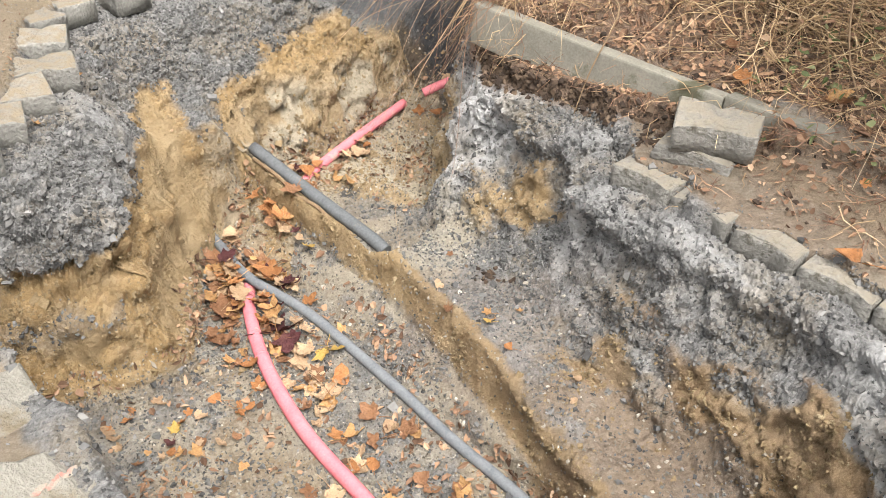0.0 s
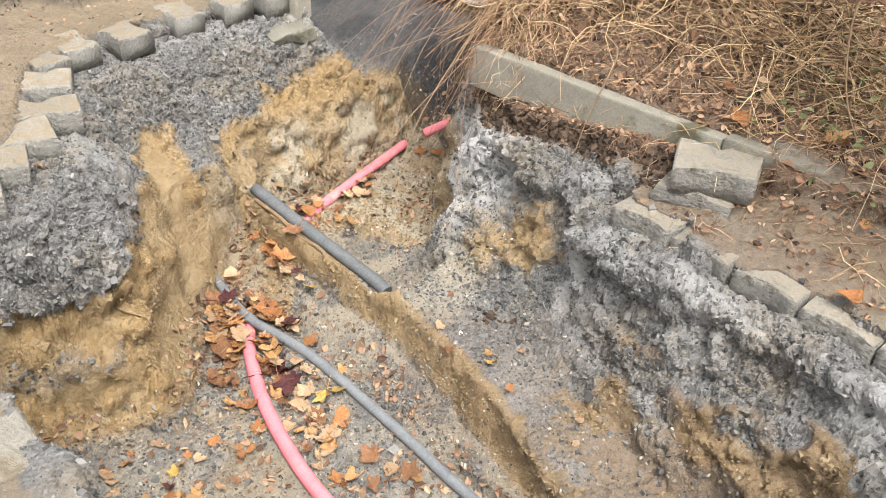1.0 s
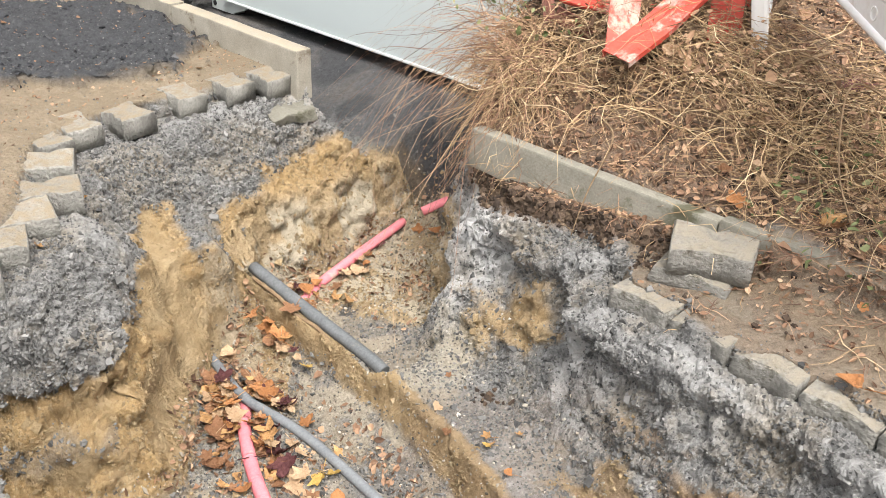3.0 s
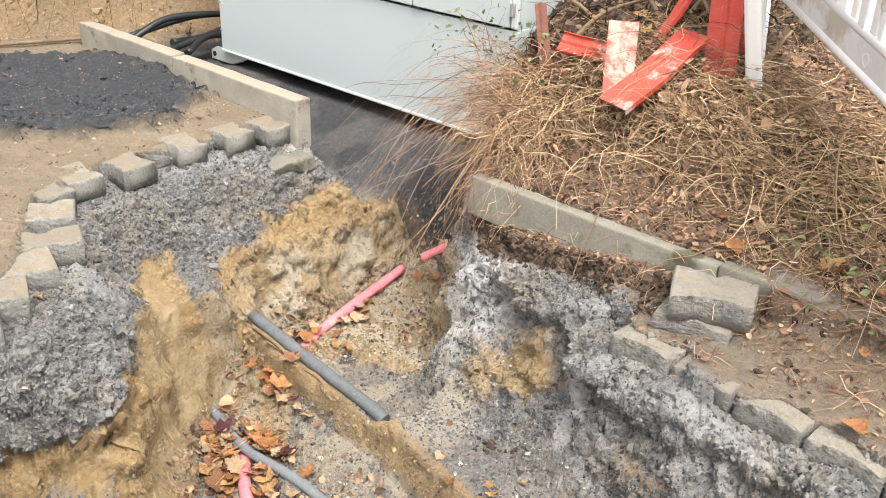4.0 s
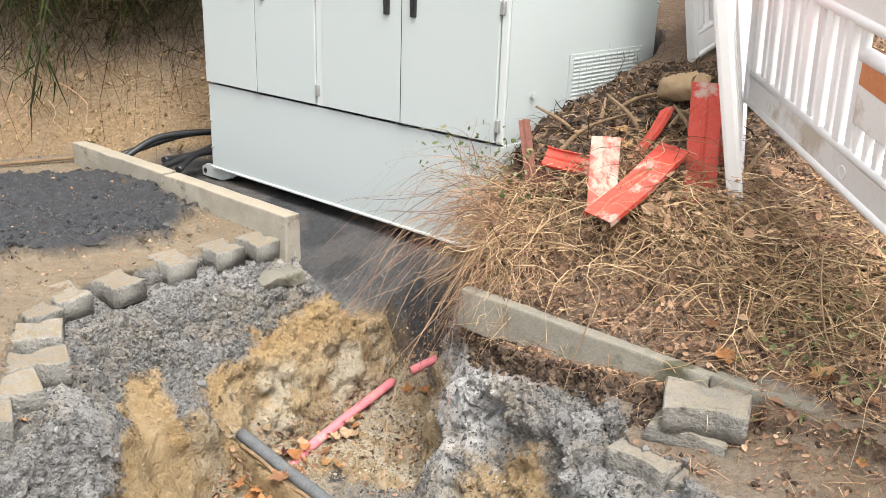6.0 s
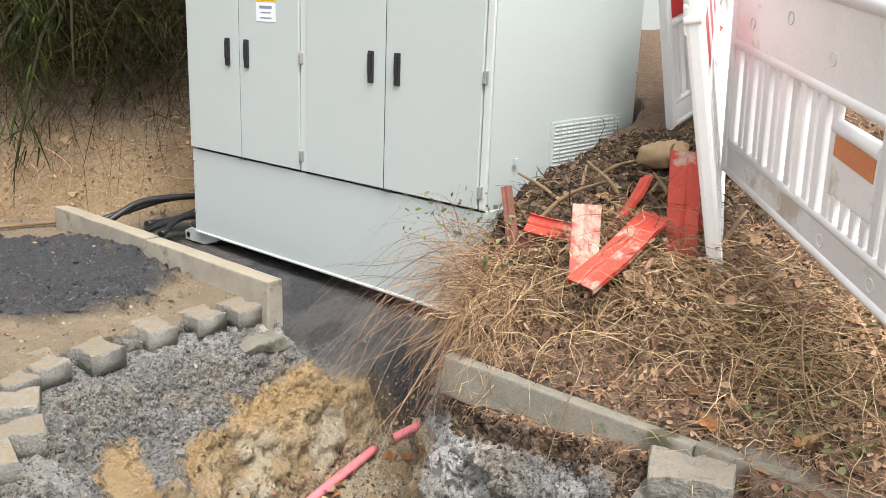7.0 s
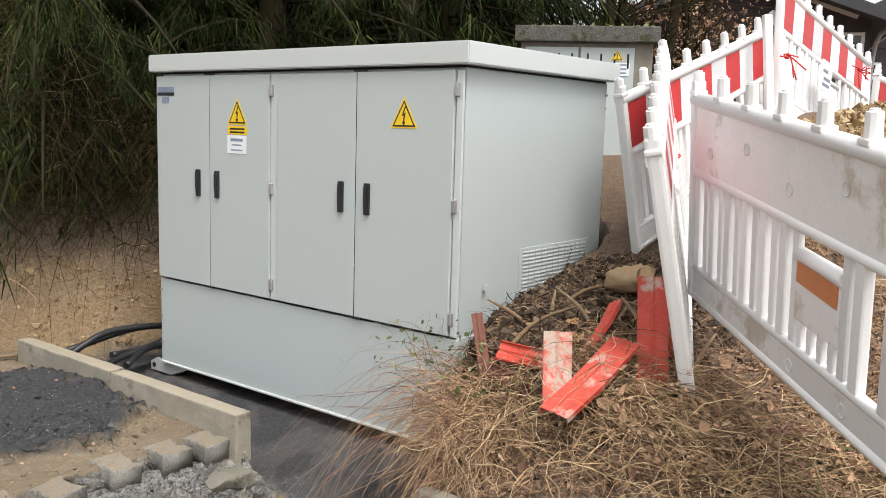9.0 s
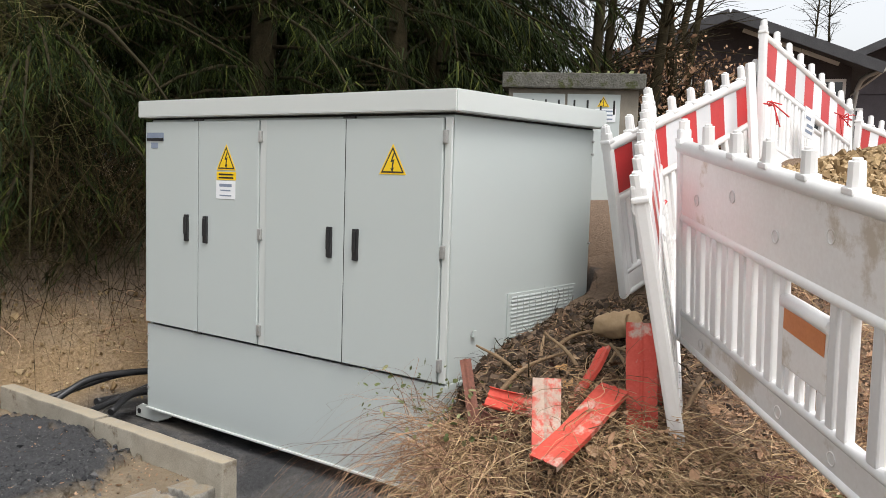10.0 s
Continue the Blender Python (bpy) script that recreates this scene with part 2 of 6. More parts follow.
CLAY_LUMP = speckled("damp_clay", (0.21, 0.14, 0.068), (0.44, 0.335, 0.20), 26, 260, 0.95, 0.9, 0.006, (0.43, 0.345, 0.215), 0.56, 0, 0.15)
STRAW = island_toned("dry_straw", [(0.0, (0.13, 0.085, 0.052)), (0.35, (0.29, 0.195, 0.11)), (0.8, (0.48, 0.345, 0.195)), (1.0, (0.62, 0.50, 0.33))], 0.8, 0)
TWIGS = island_toned("thin_twigs", [(0.0, (0.12, 0.065, 0.045)), (0.5, (0.31, 0.18, 0.115)), (1.0, (0.54, 0.38, 0.24))], 0.8, 0)
LITTER = island_toned("leaf_litter", [(0.0, (0.10, 0.06, 0.04)), (0.4, (0.28, 0.175, 0.115)), (0.85, (0.43, 0.28, 0.18)), (1.0, (0.52, 0.38, 0.26))], 0.85, 0.2, 0.1)
GREEN = island_toned("small_green_leaves", [(0.0, (0.08, 0.10, 0.035)), (0.6, (0.15, 0.17, 0.07)), (1.0, (0.28, 0.28, 0.15))], 0.7, 0)
DEAD_TWIGS = island_toned("lichen_covered_twigs", [(0.0, (0.03, 0.026, 0.011)), (0.6, (0.075, 0.068, 0.028)), (1.0, (0.19, 0.17, 0.08))], 0.85, 0, 0.05)
# needle green darkened further: deep shade among the trees is in the colour
NEEDLES = island_toned("shaded_conifer_needles", [(0.0, (0.006, 0.010, 0.002)), (0.6, (0.014, 0.022, 0.005)), (0.9, (0.035, 0.050, 0.010)), (1.0, (0.085, 0.095, 0.022))], 0.7, 0, 0.08)
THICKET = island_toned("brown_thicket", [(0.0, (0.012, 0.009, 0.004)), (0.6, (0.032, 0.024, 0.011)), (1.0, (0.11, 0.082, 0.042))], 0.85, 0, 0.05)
def leaf_material(name, a, b):
    """A withered blade: blotches between two tones, brown spots, and a tone of its own for each leaf."""
    m, nt, bsdf = material(name, 0.7, 0, 0.2)
    c = ramp(nt, noise_node(nt, 2.5, 6, 0.7), [(0.35, tuple(v * 0.82 for v in a)), (0.65, b)])
    c = mix(nt, ramp(nt, noise_node(nt, 6, 5, 0.7), [(0.55, (0, 0, 0)), (0.7, (0.7, 0.7, 0.7))]), c, (0.14, 0.075, 0.04))
    info = nt.nodes.new("ShaderNodeObjectInfo")
    c = mix(nt, 1.0, c, ramp(nt, info.outputs["Random"], [(0, (0.72, 0.69, 0.66)), (1, (1.15, 1.15, 1.15))]), 'MULTIPLY')
    nt.links.new(c, bsdf.inputs["Base Color"])
    bump(nt, bsdf, noise_node(nt, 9, 4), 0.6, 0.05)
    return m


LEAF_TONES = [leaf_material("autumn_leaf_" + n, a, b) for n, a, b in (
    ("ochre", (0.46, 0.25, 0.10), (0.58, 0.35, 0.16)), ("rust", (0.40, 0.17, 0.065), (0.50, 0.24, 0.10)),
    ("brown", (0.25, 0.125, 0.06), (0.34, 0.18, 0.10)), ("tan", (0.48, 0.32, 0.19), (0.58, 0.41, 0.26)),
    ("yellow", (0.58, 0.38, 0.10), (0.64, 0.45, 0.14)), ("maroon", (0.085, 0.03, 0.032), (0.12, 0.045, 0.045)))]

# ---- building helpers ----
def part(name, bm, mat, parent=None, label=""):
    me = bpy.data.meshes.new(name)
    bm.normal_update()
    bm.to_mesh(me)
    bm.free()
    me.materials.append(mat)
    ob = new(name, me)
    ob.parent = parent
    if label:
        tagged(ob, label)
    return ob


def thing(name, label, category, m=None, group="", kind=""):
    ob = new(name)
    ob.empty_display_size = 0.1
    if m is not None:
        ob.matrix_world = m
    return tagged(ob, label, category, group, kind)


def add_box(bm, size, at=(0, 0, 0), turn=(0, 0, 0), bevel=0.0):
    vs = bmesh.ops.create_cube(bm, size=1.0, matrix=pose(*at, *turn) @ Matrix.Diagonal((*size, 1)))["verts"]
    if bevel:
        es = list({e for v in vs for e in v.link_edges})
        bmesh.ops.bevel(bm, geom=es, offset=bevel, segments=2, affect='EDGES', profile=0.6)
    return bm


def box(size, at=(0, 0, 0), turn=(0, 0, 0), bevel=0.003):
    return add_box(bmesh.new(), size, at, turn, bevel)


def add_prism(bm, outline, z0, z1, m=Matrix()):
    lo = [bm.verts.new(m @ Vector((x, y, z0))) for x, y in outline]
    hi = [bm.verts.new(m @ Vector((x, y, z1))) for x, y in outline]
    n = len(outline)
    bm.faces.new(lo[::-1]), bm.faces.new(hi)
    for i in range(n):
        bm.faces.new((lo[i], lo[(i + 1) % n], hi[(i + 1) % n], hi[i]))
    return bm


def smooth_line(pts, per=8):
    pts = [Vector(p) for p in pts]
    ext = [pts[0] * 2 - pts[1], *pts, pts[-1] * 2 - pts[-2]]
    out = []
    for i in range(1, len(ext) - 2):
        a, b, c, d = ext[i - 1:i + 3]
        for k in range(per):
            t = k / per
            out.append(0.5 * (2 * b + (c - a) * t + (2 * a - 5 * b + 4 * c - d) * t * t + (3 * b - a - 3 * c + d) * t ** 3))
    return out + [pts[-1]]


def add_tube(bm, pts, radius, sides=10, end=1.0, hollow=0.0):
    """A round tube along pts; end: how the radius tapers; hollow: depth of an open mouth at the far end."""
    rings, n = [], len(pts)
    for i, p in enumerate(pts):
        d = (pts[min(i + 1, n - 1)] - pts[max(i - 1, 0)]).normalized()
        u = d.orthogonal().normalized() if not rings else (u - d * u.dot(d)).normalized()
        v, r = d.cross(u), radius * (1 + (end - 1) * i / (n - 1))
        rings.append([bm.verts.new(p + (u * math.cos(a) + v * math.sin(a)) * r) for a in [2 * math.pi * k / sides for k in range(sides)]])
    if hollow:
        d = (pts[-1] - pts[-2]).normalized()
        c = pts[-1]
        inner = [bm.verts.new(c + (w.co - c) * 0.8) for w in rings[-1]]
        deep = [bm.verts.new(w.co - d * hollow) for w in inner]
        rings += [inner, deep]
    for a, b in zip(rings, rings[1:]):
        for k in range(sides):
            f = bm.faces.new((a[k], a[(k + 1) % sides], b[(k + 1) % sides], b[k]))
            f.smooth = True
    bm.faces.new(rings[0][::-1]), bm.faces.new(rings[-1])
    return bm


def np_mesh(name, verts, tris, mat, smooth=False):
    """One mesh from arrays: verts (n, 3), faces (m, 3 or 4)."""
    me = bpy.data.meshes.new(name)
    n, k = tris.shape
    me.vertices.add(len(verts)), me.loops.add(n * k), me.polygons.add(n)
    me.vertices.foreach_set("co", verts.astype(np.float32).ravel())
    me.loops.foreach_set("vertex_index", tris.astype(np.int32).ravel())
    me.polygons.foreach_set("loop_start", np.arange(0, n * k, k, dtype=np.int32))
    me.polygons.foreach_set("use_smooth", np.full(n, smooth))
    me.update(calc_edges=True)
    me.materials.append(mat)
    return new(name, me)


TABLE = np.random.RandomState(5).rand(48, 48, 48)


TWIST = np.array(Euler((0.7, 0.5, 0.9)).to_matrix())


def vnoise(p, scale):
    """Smooth value noise from -1 to 1 at the points p (n, 3)."""
    q = p * scale + 91.7
    i = np.floor(q).astype(int)
    f = q - i
    f = f * f * (3 - 2 * f)
    out = np.zeros(len(p))
    for a in (0, 1):
        for b in (0, 1):
            for c in (0, 1):
                w = (f[:, 0] if a else 1 - f[:, 0]) * (f[:, 1] if b else 1 - f[:, 1]) * (f[:, 2] if c else 1 - f[:, 2])
                out += w * TABLE[(i[:, 0] + a) % 48, (i[:, 1] + b) % 48, (i[:, 2] + c) % 48]
    return out * 2 - 1


def fbm(p, scale, octaves=4, gain=0.5):
    out = 0
    for k in range(octaves):
        out = out + gain ** k * vnoise(p @ TWIST + 7.3 * k, scale * 2 ** k)
        p = p @ TWIST
    return out


def cells(p, scale, jitter=0.9):
    """Cellular pattern at p: distance to the nearest seed, gap to the second, and a random value for each cell."""
    q = p * scale + 53.3
    i = np.floor(q).astype(np.int32)
    f1, f2, tone = np.full(len(p), 9.0), np.full(len(p), 9.0), np.zeros(len(p))
    for a in (-1, 0, 1):
        for b in (-1, 0, 1):
            for c in (-1, 0, 1):
                k = (i + (a, b, c)) % 48
                ja, jb, jc = TABLE[k[:, 0], k[:, 1], k[:, 2]], TABLE[k[:, 1], k[:, 2], k[:, 0]], TABLE[k[:, 2], k[:, 0], k[:, 1]]
                dx = i[:, 0] + a + 0.5 + jitter * (ja - 0.5) - q[:, 0]
                dy = i[:, 1] + b + 0.5 + jitter * (jb - 0.5) - q[:, 1]
                dz = i[:, 2] + c + 0.5 + jitter * (jc - 0.5) - q[:, 2]
                d = np.sqrt(dx * dx + dy * dy + dz * dz)
                near = d < f1
                f2 = np.where(near, f1, np.minimum(f2, d))
                tone = np.where(near, (ja * 7.3 + jb * 3.1 + jc) % 1.0, tone)
                f1 = np.where(near, d, f1)
    return f1, f2 - f1, tone


def lumps_of(p, scale):
    """Broken lumps: each cell stands at a height of its own, parted by narrow clefts."""
    f1, gap, tone = cells(p, scale)
    return (tone - 0.5) + 1.4 * np.minimum(gap, 0.35) - 0.5 * f1 * f1


def smoothstep(t):
    t = np.clip(t, 0, 1)
    return t * t * (3 - 2 * t)


def edge_distance(x, y, poly):
    """Signed distance to a polygon in plan, negative inside."""
    d, inside = np.full(x.shape, 1e9), np.zeros(x.shape, bool)
    for (ax, ay), (bx, by) in zip(poly, poly[1:] + poly[:1]):
        ex, ey = bx - ax, by - ay
        t = np.clip(((x - ax) * ex + (y - ay) * ey) / (ex * ex + ey * ey), 0, 1)
        d = np.minimum(d, np.hypot(x - ax - t * ex, y - ay - t * ey))
        inside ^= ((ay > y) != (by > y)) & (x < ex * (y - ay) / (ey if ey else 1e-9) + ax)
    return np.where(inside, -d, d)


def line_distance(x, y, a, b):
    """Distance from the line a-b, positive to its left."""
    ex, ey = b[0] - a[0], b[1] - a[1]
    return (ex * (y - a[1]) - ey * (x - a[0])) / math.hypot(ex, ey)


# ---- the ground: levels laid one over another in plan ----
CAB_L, CAB_YAW = (-1.441, 5.471), -41.3
CAB_DIR = (math.cos(radians(CAB_YAW)), math.sin(radians(CAB_YAW)))
CAB_R = (CAB_L[0] + 2.3 * CAB_DIR[0], CAB_L[1] + 2.3 * CAB_DIR[1])
EDGING_A, EDGING_B = (0.10, 3.05), (1.08, 2.20)
RIDGE = [(-0.82, 3.05), (-0.37, 2.63), (-0.14, 2.39), (0.07, 2.11), (0.25, 1.81), (0.42, 1.52), (0.6, 1.0)]
SHOULDER = [(-1.30, 1.85), (-1.06, 2.0), (-1.04, 2.45), (-1.2, 2.95), (-1.12, 3.12), (-0.64, 3.70), (-0.45, 3.80), (0.0, 3.62), (0.05, 3.0), (-0.3, 1.9)]
BANK = [(0.03, 3.12), (0.05, 2.85), (0.22, 2.66), (0.38, 2.42), (0.40, 2.2), (0.58, 1.95), (0.78, 1.70), (0.95, 1.4), (1.0, 0.9), (-0.6, 0.9), (-0.3, 2.0), (-0.25, 3.0)]
FAR_FLOOR = [(-0.84, 3.10), (-0.78, 3.26), (-0.55, 3.42), (-0.32, 3.78), (-0.12, 3.88), (0.06, 3.80), (0.05, 3.4), (-0.04, 3.1), (-0.02, 2.72), (-0.17, 2.50), (-0.37, 2.66)]
FLOOR = [(-0.80, 2.06), (-1.02, 1.93), (-1.25, 1.88), (-1.2, 1.6), (-0.85, 1.2), (-0.5, 0.85)] + RIDGE[::-1] + [(-0.9, 2.85), (-0.85, 2.4)]
ASPHALT = [(-0.62, 3.80), (-2.14, 5.09), (-2.2, 5.5), (-1.6, 6.1), (-0.5, 6.6), (1.3, 5.2), (0.32, 3.95), (0.14, 3.6), (0.08, 3.3), (-0.3, 3.7)]
MOUND = [(0.10, 3.10), (1.10, 2.24), (1.7, 1.72), (4.0, 0.2), (40, 0), (40, 60), (1.6, 60), (1.2, 5.0), (0.36, 3.98), (0.22, 3.7), (0.12, 3.3)]
RIGHT_PAVING = [(0.52, 2.25), (1.12, 1.60), (1.8, 0.9), (3.2, 0.7), (1.7, 1.72), (1.10, 2.24), (0.62, 2.62)]
RIDGE_STRIP = [(x - 0.02, y - 0.02) for x, y in RIDGE] + [(x + 0.03, y + 0.025) for x, y in RIDGE[::-1]]
PAVED_EDGE = ((1.08, 1.63), (0.53, 2.21))
RIGHT_SUB = [(0.10, 2.80), (0.34, 2.1), (0.93, 1.42), (1.6, 0.8), (3.2, 0.7), (1.7, 1.72), (1.10, 2.24), (0.62, 2.62), (0.15, 3.0)]
NEAR_LEDGE = [(-2.2, 1.75), (-1.3, 1.66), (-1.02, 1.47), (-0.62, 1.10), (-0.47, 0.7), (-2.2, 0.4)]

TOOTH_EDGE = [(-1.22, 2.0), (-1.16, 2.3), (-1.24, 2.62), (-1.40, 2.95), (-1.42, 3.15), (-1.22, 3.34), (-1.02, 3.62), (-0.74, 3.92), (-1.2, 4.4), (-3.2, 3.6), (-3.2, 2.0)]
LEDGE_EDGE = [(-2.2, 1.80), (-1.3, 1.72), (-0.985, 1.51), (-0.585, 1.14), (-0.43, 0.7), (-2.2, 0.4)]
DRAIN_LINE = [(-0.185, 2.575, -0.562), (-0.25, 2.635, -0.545), (-0.50, 2.845, -0.50), (-0.765, 3.075, -0.45)]
STUB_LINE = [(-0.11, 3.83, -0.54), (-0.045, 3.845, -0.51), (0.015, 3.86, -0.485)]
WATER_LINE = [(-0.98, 2.92, -0.72), (-0.87, 2.78, -0.715), (-0.70, 2.56, -0.705), (-0.437, 2.355, -0.695), (-0.106, 2.015, -0.69), (0.079, 1.81, -0.69), (0.283, 1.605, -0.69), (0.53, 1.33, -0.70)]
CONDUIT_LINE = [(-0.76, 2.68, -0.80), (-0.71, 2.60, -0.755), (-0.665, 2.40, -0.735), (-0.56, 2.14, -0.735), (-0.38, 1.85, -0.735), (-0.17, 1.61, -0.735), (0.05, 1.36, -0.74), (0.2, 1.15, -0.76)]


CHUTE_LINE = [(-1.12, 2.98, -0.22), (-1.02, 2.76, -0.31), (-0.93, 2.58, -0.46)]
CHUTE = [(-1.17, 2.98), (-1.08, 3.05), (-0.98, 2.86), (-0.91, 2.84), (-0.85, 2.95), (-0.78, 2.85), (-0.76, 2.10), (-0.86, 2.13), (-0.92, 2.27), (-0.97, 2.43), (-1.06, 2.57)]
FAR_WALL = [(-0.90, 3.10), (-0.86, 3.26), (-0.80, 3.44), (-0.64, 3.64), (-0.50, 3.82), (0.15, 4.1), (0.12, 3.0), (-0.75, 3.0)]
CLAY_POCKET = [(0.07, 2.76), (0.20, 2.66), (0.35, 2.53), (0.37, 2.40), (0.25, 2.48), (0.13, 2.58)]
CLAY_LOW = [(0.28, 1.86), (0.40, 2.02), (0.50, 1.98), (0.57, 1.92), (0.68, 1.80), (0.78, 1.70), (0.93, 1.48), (1.0, 1.2), (0.45, 1.2), (0.36, 1.66)]
CLAY_SMEAR = [(0.46, 1.93), (0.54, 1.91), (0.66, 1.80), (0.65, 1.73), (0.55, 1.79)]
SAND_SPILL = [(-0.33, 2.58), (-0.20, 2.72), (0.0, 2.80), (0.18, 2.60), (0.08, 2.36), (-0.10, 2.34), (-0.22, 2.44)]
SCARP = [(0.20, 2.78, 0), (0.32, 2.60, 0), (0.43, 2.46, 0), (0.44, 2.22, 0), (0.56, 2.07, 0), (0.70, 1.92, 0), (0.90, 1.66, 0), (1.06, 1.46, 0)]


def beside(x, y, line):
    """Distance in plan from a line of points, and the line's height there."""
    d, h = np.full(x.shape, 1e9), np.zeros(x.shape)
    for a, b in zip(line, line[1:]):
        ex, ey = b[0] - a[0], b[1] - a[1]
        t = np.clip(((x - a[0]) * ex + (y - a[1]) * ey) / (ex * ex + ey * ey), 0, 1)
        k = np.hypot(x - a[0] - t * ex, y - a[1] - t * ey)
        h = np.where(k < d, a[2] + t * (b[2] - a[2]), h)
        d = np.minimum(d, k)
    return d, h


def lay(z, x, y, poly, h, w, out=0.0):
    m = smoothstep(0.5 - (edge_distance(x, y, poly) - out) / w)
    return z * (1 - m) + h * m


def ground_height(x, y, rough=1.0):
    p = np.stack([x, y, np.zeros_like(x)], 1)
    wob = rough * 0.022
    wx, wy = x + wob * fbm(p, 3.5, 2), y + wob * fbm(p + 31, 3.5, 2)
    z = np.full(x.shape, 0.112)
    d = y - 5.75 - 0.45 * (x + 2.4)
    hill = np.clip(d * 0.85, 0, 0.85) + np.clip(d - 1.0, 0, 3) * 0.16
    z = z - 0.1 * smoothstep(d / 0.6 + 1) * (x < -0.3) + np.where(d > 0, hill, 0)
    z = np.where(x > 1.0, np.minimum(z, 1.3), z)
    front = -line_distance(x, y, CAB_L, CAB_R)
    z = lay(z, x, y, ASPHALT, -0.06 - 0.42 * np.clip(front - 0.05, 0, 0.62), 0.07)
    e = line_distance(x, y, EDGING_B, EDGING_A) * -1
    z = lay(z, wx, wy, MOUND, 0.19 + 0.5 * np.clip(e, 0, 0.75) + 0.25 * np.clip(e - 0.75, 0, 3.0) + 0.02 * np.clip(e - 3.75, 0, 30), 0.06)
    z = z + 0.17 * np.exp(-((x - 0.78) / 0.36) ** 2 - ((y - 3.35) / 0.42) ** 2)
    on_paving = -line_distance(x, y, *PAVED_EDGE)
    cover = np.where((on_paving > 0.055 + 0.06 * vnoise(p, 9)) & (x > 0.58), 0.066 + 0.014 * vnoise(p + 8, 13) + 0.12 * smoothstep((x - 0.75) / 0.3) * smoothstep((e + 0.28) / 0.25), np.where(on_paving > 0.04, -0.03, 0.0) + 0.03 * (x < 0.5) + 0.09 * smoothstep((x - 0.3) / 0.3) * smoothstep((e + 0.14) / 0.08))
    z = lay(z, x, y, RIGHT_SUB, cover, 0.05)
    z = z - 0.13 * np.exp(-((x - 0.40) / 0.2) ** 2 - ((y - 3.58) / 0.25) ** 2) * smoothstep((e - 0.1) / 0.2)
    z = z + 0.42 * np.exp(-((x - 2.9) / 0.9) ** 2 - ((y - 6.0) / 0.9) ** 2)
    buried = smoothstep((x - 0.84) / 0.12) * smoothstep((e + 0.15) / 0.08) * smoothstep((0.14 - e) / 0.06) * (x < 1.9) * (y > 1.5)
    z = np.maximum(z, buried * (0.228 + 0.03 * fbm(p + 3, 9, 2)) - 5 * (1 - buried))
    z = z - 0.13 * np.exp(-((x - 0.585) / 0.035) ** 2 - ((y - 2.43) / 0.04) ** 2)
    bed = edge_distance(x, y, SHOULDER)
    z = np.where(x < -0.66, z - (z - 0.02) * smoothstep((0.31 - bed) / 0.03) * (z > 0.02), z)
    by_teeth = (x < -0.66) & (x > -1.6) & (y > 1.98) & (y < 3.9) & (line_distance(x, y, (-0.62, 3.80), (-2.14, 5.09)) > 0.17)
    z = np.where(by_teeth & (z > 0.052), z - (z - 0.052) * smoothstep((edge_distance(x, y, TOOTH_EDGE) + np.where(y < 2.8, 0.07, 0.02) + 0.035 * vnoise(p, 11)) / 0.03), z)
    z = lay(z, wx, wy, NEAR_LEDGE, -0.14, 0.2)
    z = lay(z, wx, wy, SHOULDER, -0.26, 0.28)
    z = lay(z, wx, wy, BANK, -0.47, 0.30)
    d, h = beside(x, y, CHUTE_LINE)
    z = z + (np.minimum(z, h) - z) * np.exp(-(d / 0.085) ** 2)
    z = lay(z, wx, wy, FAR_FLOOR, -0.63 + 0.1 * np.clip(y - 3.5, 0, 1), 0.14)
    ridge = np.full(x.shape, 1e9)
    for a, b in zip(RIDGE, RIDGE[1:]):
        ridge = np.minimum(ridge, np.where((y > b[1]) & (y < a[1] + 0.02), line_distance(x, y, a, b) * -1, 1e9))
    sandy = smoothstep(1 - ridge / 0.32)
    slant = 0.06 + 0.13 * smoothstep((-0.68 - x) / 0.1) * smoothstep((3.0 - y) / 0.3)
    z = lay(z, wx, wy, FLOOR, -0.78 + 0.17 * sandy ** 1.6, slant, 0.5 * (slant - 0.06))
    lip = smoothstep((e + 0.12) / 0.06) * smoothstep((0.05 - e) / 0.03) * smoothstep((x - 0.14) / 0.12) * (x < 1.3) * (y < 3.1)
    z = np.maximum(z, lip * (0.205 - np.interp(x, (0.15, 0.4, 0.75, 1.1), (0.15, 0.11, 0.055, 0.04))) + (1 - lip) * -5)
    z = lay(z, wx, wy, LEDGE_EDGE, -0.108, 0.08)
    return z, sandy * (edge_distance(x, y, FLOOR) < 0.02)


def axis(a, b, c, d, fine, coarse):
    """Grid lines from a to d, close together between b and c."""
    return np.concatenate([np.arange(a, b, coarse), np.arange(b, c, fine), np.arange(c, d + coarse / 2, coarse)])


GRID_X, GRID_Y = axis(-2.6, -1.32, 1.2, 2.2, 0.0058, 0.012), axis(0.4, 1.25, 3.95, 5.4, 0.0062, 0.012)
GRID_K = len(GRID_X)


def zone(x, y, poly, soft, wobble):
    """How far a place lies within a zone of the plan, its edge frayed by wobble."""
    return smoothstep(0.5 - (edge_distance(x, y, poly) + wobble) / soft)


